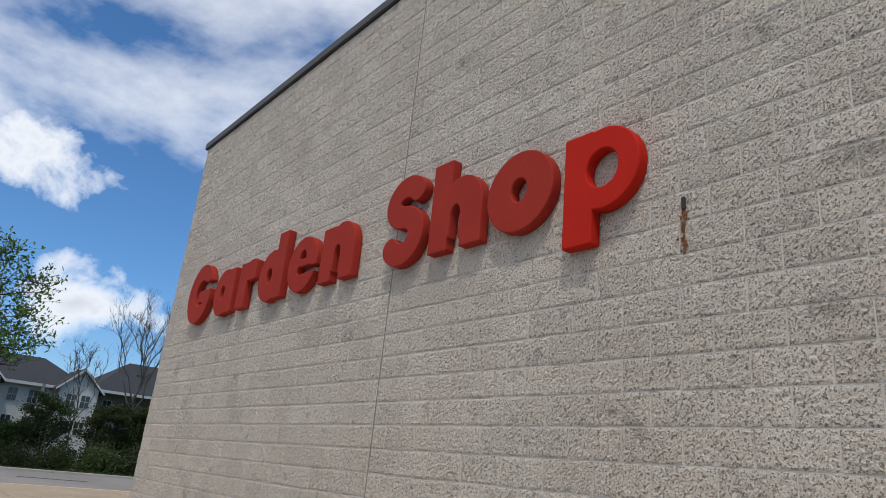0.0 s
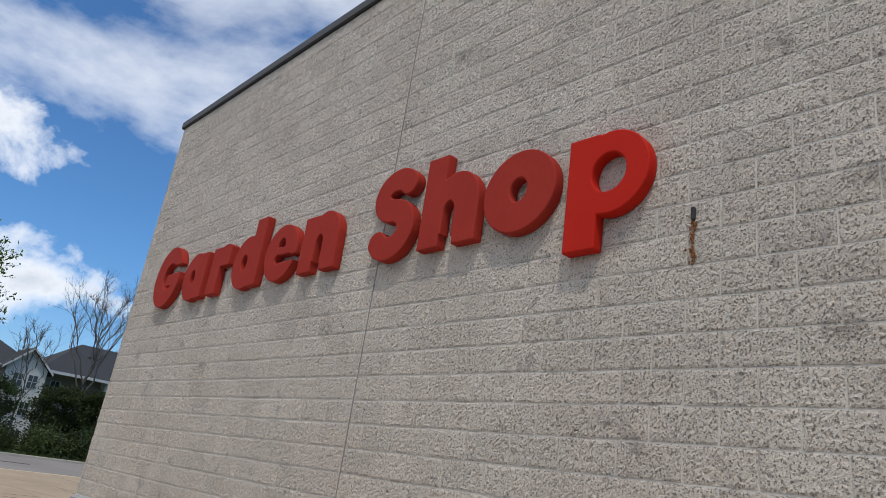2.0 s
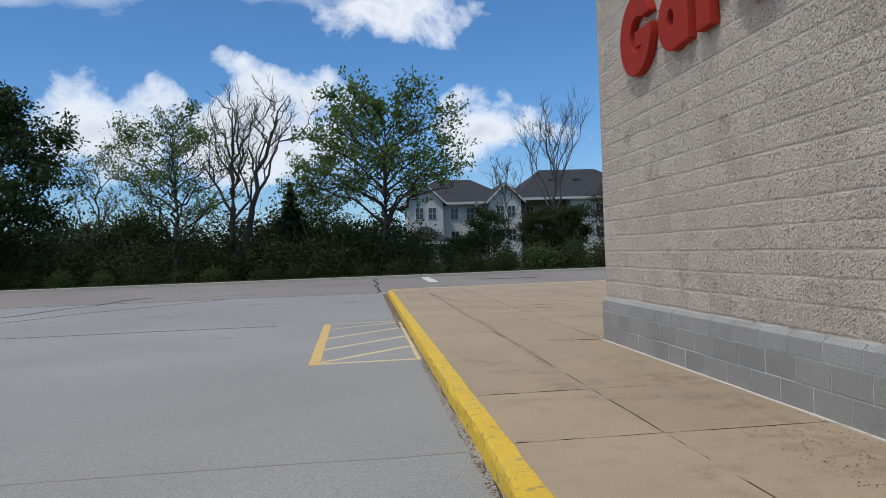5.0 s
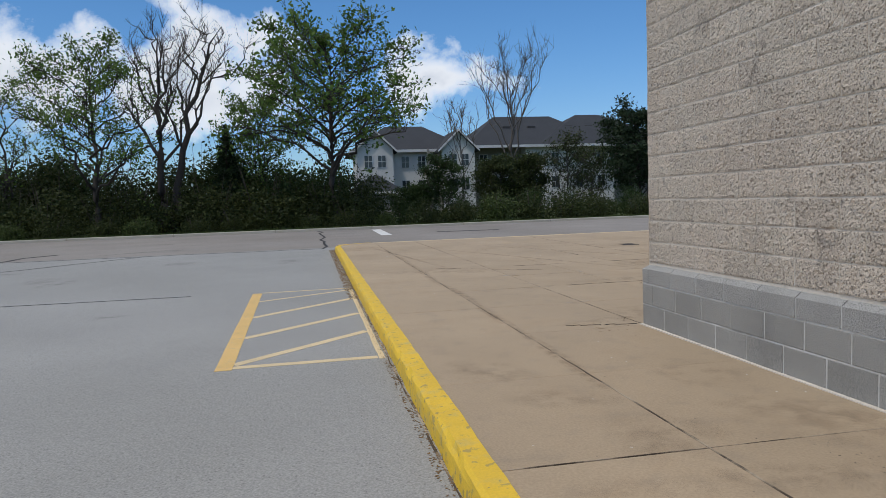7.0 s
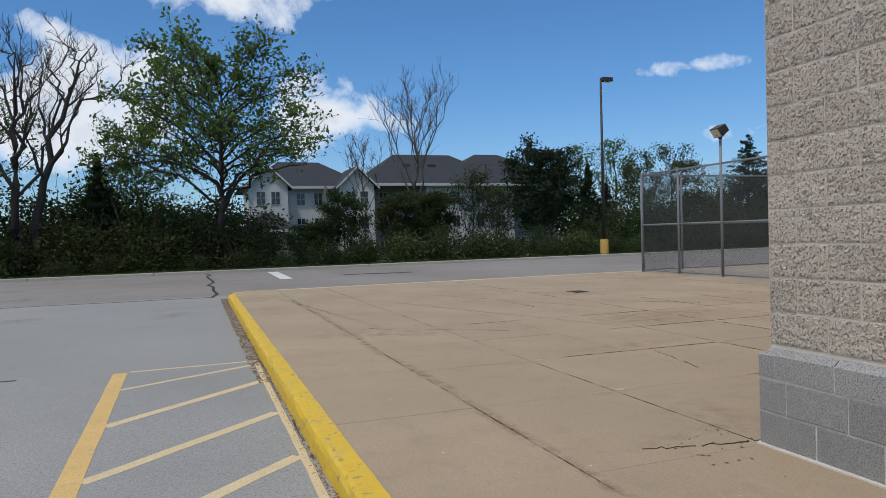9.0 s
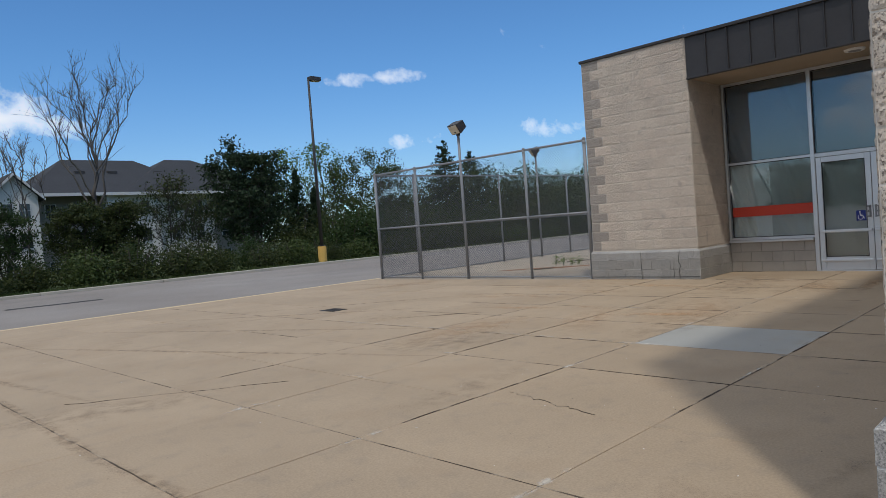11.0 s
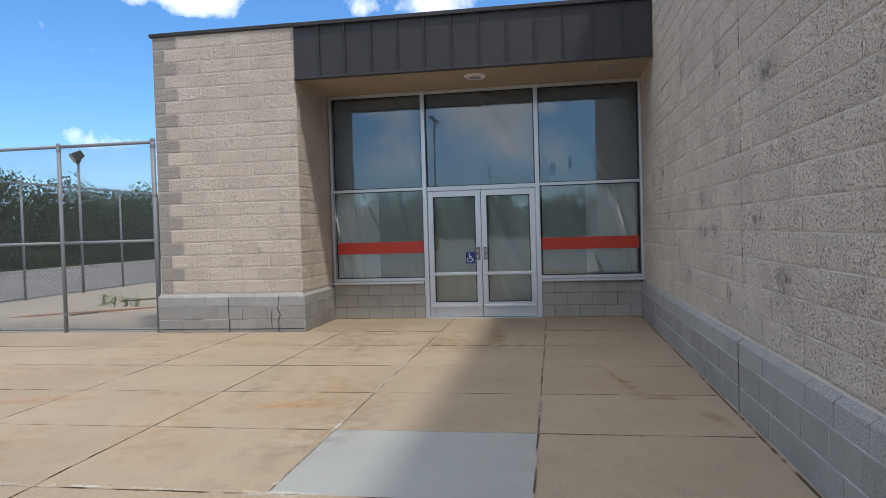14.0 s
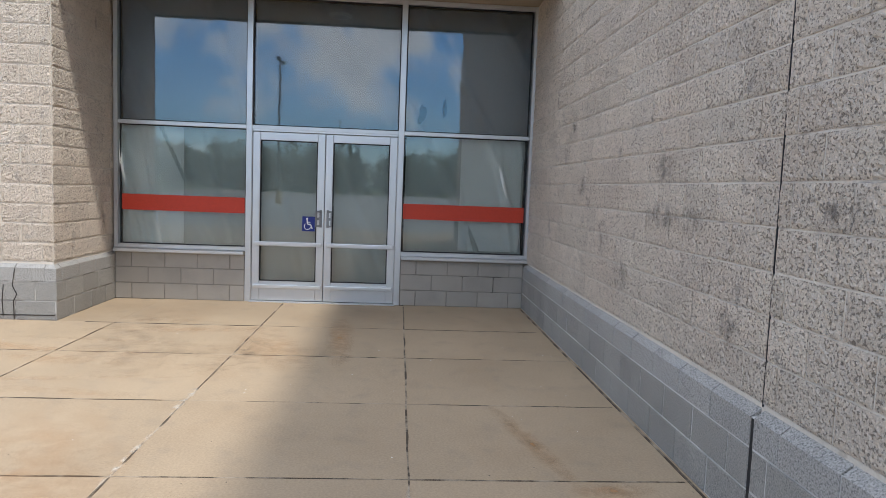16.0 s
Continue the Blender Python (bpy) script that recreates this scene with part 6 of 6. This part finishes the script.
def litter(name, n, region, seed, size, material, label):
    nr = np.random.RandomState(seed)
    x0, x1, y0, y1, z = region
    c = np.stack([nr.uniform(x0, x1, n), nr.uniform(y0, y1, n), np.full(n, z + size * 0.15)], 1)
    V, F = [], []
    for p in c:
        i0 = len(V)
        a = nr.uniform(0, 6.28)
        l, w, hh = size * nr.uniform(0.5, 1.4), size * nr.uniform(0.3, 0.7), size * nr.uniform(0.15, 0.4)
        for du, dv, dz in ((-l, -w, 0), (l, -w, 0), (l, w, 0), (-l, w, 0), (0, 0, hh)):
            V.append((p[0] + du * math.cos(a) - dv * math.sin(a), p[1] + du * math.sin(a) + dv * math.cos(a), z + dz))
        F += [(i0, i0 + 1, i0 + 4), (i0 + 1, i0 + 2, i0 + 4), (i0 + 2, i0 + 3, i0 + 4), (i0 + 3, i0, i0 + 4)]
    return tagged(raw(name, V, F, material), label, "debris", kind="stuff")


litter("debris", 650, (-0.75, -0.02, -7.2, -3.2, 0.001), 1, 0.007, M_joint, "dry leaf crumbs and grit by the wall foot")
litter("debris", 1500, (-2.58, -2.49, -10, 4, -0.148), 2, 0.009, M_litter, "dry leaves and grit in the kerb gutter")
litter("debris", 1500, (-2.66, -2.48, 4, 15, -0.148), 12, 0.017, M_litter, "dry leaves and grit in the kerb gutter")
litter("debris", 320, (-2.2, 10, -6, 14, 0.001), 3, 0.006, M_joint, "scattered dark grit on the pavement")
litter("debris", 300, (-2.2, 10, -6, 12, 0.001), 5, 0.006, M_white, "scattered pale specks on the pavement")

# grass blades along the far kerb
nr = np.random.RandomState(9)
c = np.stack([nr.uniform(-45, 60, 22000), 30.6 + np.abs(nr.normal(size=22000)) * 1.4, np.full(22000, GZ + 0.12)], 1)
v, f = leaf_cloud(c, 0.26, nr, droop=-1.5, aspect=0.25)
tagged(quick_mesh("grass", v, f, M_hedge), "rough green grass verge beyond the kerb", "grass", kind="stuff")

# dirt lying in the joints
for k, (xj, y0, y1, wd) in enumerate(((-1.25, -12, 14.8, 1.0), (3.71, 0.05, 14.8, 0.9), (0.0, 0.02, 14.8, 0.35), (8.75, 0.05, 14.8, 1.0), (4.98, 0.05, 8.0, 1.0), (6.17, 0.05, 8.0, 1.1), (7.43, 0.05, 8.0, 1.1), (10.0, 0.1, 4.9, 1.0),
                                      (2.46, 0.05, 9.0, 0.4))):
    n = int((y1 - y0) * 5)
    rr = random.Random(200 + k)
    flat_strip("joint_dirt", wobble(xj, y0, xj, y1, n, 0.004, 100 + k), [rr.uniform(0.006, 0.014) * wd for _ in range(n + 1)], 0.0012, M_jdirt, "dark dirt packed in the pavement joint", "joint")
for k, (yj, x0, x1, wd) in enumerate(((-6.22, -2.3, -0.04, 0.7), (-4.675, -2.3, -0.04, 0.8), (-3.13, -2.3, -0.04, 0.6), (1.55, 1.4, 11.4, 1.4), (3.085, 0.4, 11.4, 1.5), (4.61, 2.0, 9.9, 0.8), (6.10, 0.5, 9.9, 0.9))):
    n = int((x1 - x0) * 5)
    rr = random.Random(300 + k)
    flat_strip("joint_dirt", wobble(x0, yj, x1, yj, n, 0.004, 130 + k), [rr.uniform(0.005, 0.012) * wd for _ in range(n + 1)], 0.0016, M_jdirt, "dark dirt packed in the pavement joint", "joint")
flat_strip("joint_dirt", wobble(KX - 0.185, -14, KX - 0.185, 14.2, 110, 0.012, 160), [0.014 + 0.007 * math.sin(i * 1.7) for i in range(111)], -0.1478, M_jdirt, "dark dirt along the foot of the kerb", "dirt")
for k, (a, b, c, d) in enumerate(((-0.9, 6.4, 0.8, 5.2), (1.45, 2.95, 1.25, 2.0), (5.2, 6.6, 4.3, 7.6))):
    flat_strip("crack", wobble(a, b, c, d, 16, 0.03, 170 + k), 0.005, 0.0020, M_jdirt, "hairline crack in the tan concrete", "crack")
# broken edge where the pavement meets the corner of the wall
for k, (a, b, c, d, w) in enumerate(((-0.02, 0.05, -0.38, 0.10, 0.014), (-0.40, 0.12, -0.72, 0.18, 0.006))):
    flat_strip("crack", wobble(a, b, c, d, 9, 0.025, 180 + k), [w * (0.5 + 0.5 * abs(math.sin(i * 1.9))) * (1 - i / 11) for i in range(10)], 0.0024, M_joint2, "jagged broken crack beside the wall corner", "crack")
litter("debris", 26, (-0.55, 0.05, -0.25, 0.35, 0.001), 11, 0.010, M_litter, "crumbs of concrete and dry leaves by the wall corner")
# stains soaked into the concrete and the drive


def stain(x, y, w, d, rz, z, material, label):
    ob = raw("stain", [(-w / 2, -d / 2, 0), (w / 2, -d / 2, 0), (w / 2, d / 2, 0), (-w / 2, d / 2, 0)], [(0, 1, 2, 3)], material)
    ob.matrix_world = pose(x, y, z, 0, 0, rz)
    ob.visible_shadow = False
    structure(ob, label, "stain")


stain(9.5, 2.20, 2.4, 0.30, 4, 0.0026, M_drust2, "rust brown stain on the tan concrete")
stain(6.75, 0.80, 1.5, 0.16, 13, 0.0026, M_drust2, "rust brown stain on the tan concrete")
stain(6.05, 0.50, 0.20, 0.55, 5, 0.0026, M_drust2, "rust brown stain on the tan concrete")
stain(-0.83, -6.83, 0.16, 0.5, 15, 0.0026, M_drust2, "rust brown stain on the tan concrete")
stain(5.45, 0.22, 0.6, 0.2, 20, 0.0026, M_drust2, "rust brown stain on the tan concrete")
rr = random.Random(77)
for k in range(20):
    x, y = rr.uniform(-2, 9.5), rr.uniform(-0.5, 13.5)
    if k % 3 == 0:
        x, y = rr.uniform(2, 11), rr.uniform(2.6, 9)
    if x > 4 and y < 1.7:
        y += 3.0
    stain(x, y, rr.uniform(0.9, 3.4), rr.uniform(0.3, 1.3), rr.uniform(-25, 25) + (90 if k % 4 == 0 else 0), 0.0030 + 0.0001 * k,
          (M_dstain, M_drust, M_dstain, M_ddark)[k % 4], "dull brown stain on the tan concrete")
for k in range(10):
    stain(rr.uniform(-2.0, -0.3), rr.uniform(-10, -0.5), rr.uniform(0.5, 1.4), rr.uniform(0.3, 0.9), rr.uniform(0, 180), 0.0030 + 0.00008 * k, (M_dstain, M_ddark)[k % 2], "dull brown stain on the tan concrete")
for k in range(12):
    stain(rr.choice(XJ[2:9]) + rr.uniform(-0.05, 0.05), rr.choice((1.55, 3.085, 4.61)) + rr.uniform(-0.03, 0.03), rr.uniform(0.3, 0.9), 0.08, rr.choice((0, 90)), 0.0042 + 0.00005 * k, M_dpale, "pale mineral crust along the joint")
for k in range(9):
    stain(rr.uniform(-11, -3), rr.uniform(-6, 24), rr.uniform(0.6, 3.5), rr.uniform(0.4, 1.2), rr.uniform(0, 180), -0.1455 + 0.00005 * k, M_ddark, "dark stain on the car park")
stain(-5.9, 3.6, 0.8, 0.4, 10, -0.144, M_ddark, "dark oil spot on the car park")
for k in range(8):
    stain(-0.45 + 0.1 * (k % 3), -9.6 + 0.95 * k, 0.8 + 0.2 * (k % 2), 1.3, 20 * (k % 4), 0.0070 + 0.0001 * k, (M_ddark, M_dstain)[k % 2], "grime on the pavement along the wall foot")
# rusty wash marks lying across the slabs before the entrance
for k in range(22):
    stain(rr.uniform(5.5, 10.6), rr.uniform(3.6, 8.2), rr.uniform(0.9, 2.6), rr.uniform(0.10, 0.34), 90 + rr.uniform(-14, 14), 0.0080 + 0.0001 * k, (M_drust, M_drust2, M_drust)[k % 3], "rusty wash mark on the tan concrete")
# pale crust along the joints by the grey patch
for k in range(9):
    stain(3.71, 3.0 + 0.62 * k, 0.9, 0.05, 90, 0.0105 + 0.00005 * k, M_dpale, "pale mineral crust along the joint")
for k in range(6):
    stain(2.9 + 0.7 * k, 3.085 if k % 2 else 1.55, 0.9, 0.05, 0, 0.0112 + 0.00005 * k, M_dpale, "pale mineral crust along the joint")
# tyre scuffs
for k, (a, b, c, d) in enumerate(((-0.4, 12.5, 2.6, 3.8), (0.9, 13.0, 4.2, 5.0), (-1.6, 13.5, -0.6, 5.5), (2.0, 13.0, 6.0, 7.0), (3.4, 12.0, 7.5, 8.2))):
    L_ = math.hypot(c - a, d - b)
    stain((a + c) / 2, (b + d) / 2, L_, 0.14, math.degrees(math.atan2(d - b, c - a)), 0.0050 + 0.0001 * k, M_dtrack, "faint dark tyre scuff on the concrete")

for k in range(7):
    stain(-1.25 + 0.02 * (k % 3 - 1), -1.0 + 2.0 * k, 2.6, 0.16, 90 + 1.5 * (k % 3 - 1), 0.0060 + 0.0001 * k, M_dtrack, "dirty tyre track along the pavement joint")
for k in range(5):
    stain(-0.5 + 0.5 * k, 0.25 + 0.12 * (k % 2), 0.9, 0.16, 12 - 9 * k, 0.0068 + 0.0001 * k, M_ddark, "dirt washed round the corner of the wall")

# ---- pavement slabs, laid last ----
rng = random.Random(31)
slab_cache = {}


def slab(x0, x1, y0, y1, mt):
    w, d = round(x1 - x0, 3), round(y1 - y0, 3)
    key = (w, d, mt.name)
    if key not in slab_cache:
        g, e = 0.0018, 0.0025
        V = [(g, g, -0.1), (w - g, g, -0.1), (w - g, d - g, -0.1), (g, d - g, -0.1), (g, g, -e), (w - g, g, -e), (w - g, d - g, -e), (g, d - g, -e),
             (g + e, g + e, 0), (w - g - e, g + e, 0), (w - g - e, d - g - e, 0), (g + e, d - g - e, 0)]
        F = [(8, 9, 10, 11)]
        for k in range(4):
            k2 = (k + 1) % 4
            F += [(4 + k, 4 + k2, 8 + k2, 8 + k), (k, k2, 4 + k2, 4 + k)]
        me = bpy.data.meshes.new("slab")
        me.from_pydata(V, [], F)
        me.materials.append(mt)
        slab_cache[key] = me
    ob = new("slab", slab_cache[key])
    ob.location = (x0, y0, rng.uniform(-0.003, 0.0))
    ob.rotation_euler = (rng.uniform(-1, 1) * 0.0012, rng.uniform(-1, 1) * 0.0012, 0)
    ob.parent = pavement


XS = XJ + [12.9, 14.15, 15.4, 16.65, 17.9, 19.15, 20.4, 21.65, 22.9, 24.15, 25.4, 26.65, 27.9, 29.15, 30.4]
for xa, xb in zip(XS, XS[1:]):
    for ya, yb in zip(YJ, YJ[1:]):
        if yb - ya < 0.05:
            continue
        if ya < -0.1 and xb > 0.01:
            continue
        if xa > 11.5 and ya < 7.5:
            continue
        slab(xa, xb, ya, yb, M_patch if abs(xa - 3.71) < 0.02 and 1.4 < ya < 1.6 else M_slab2 if xa > 9.9 and ya > 7.5 else M_slab)
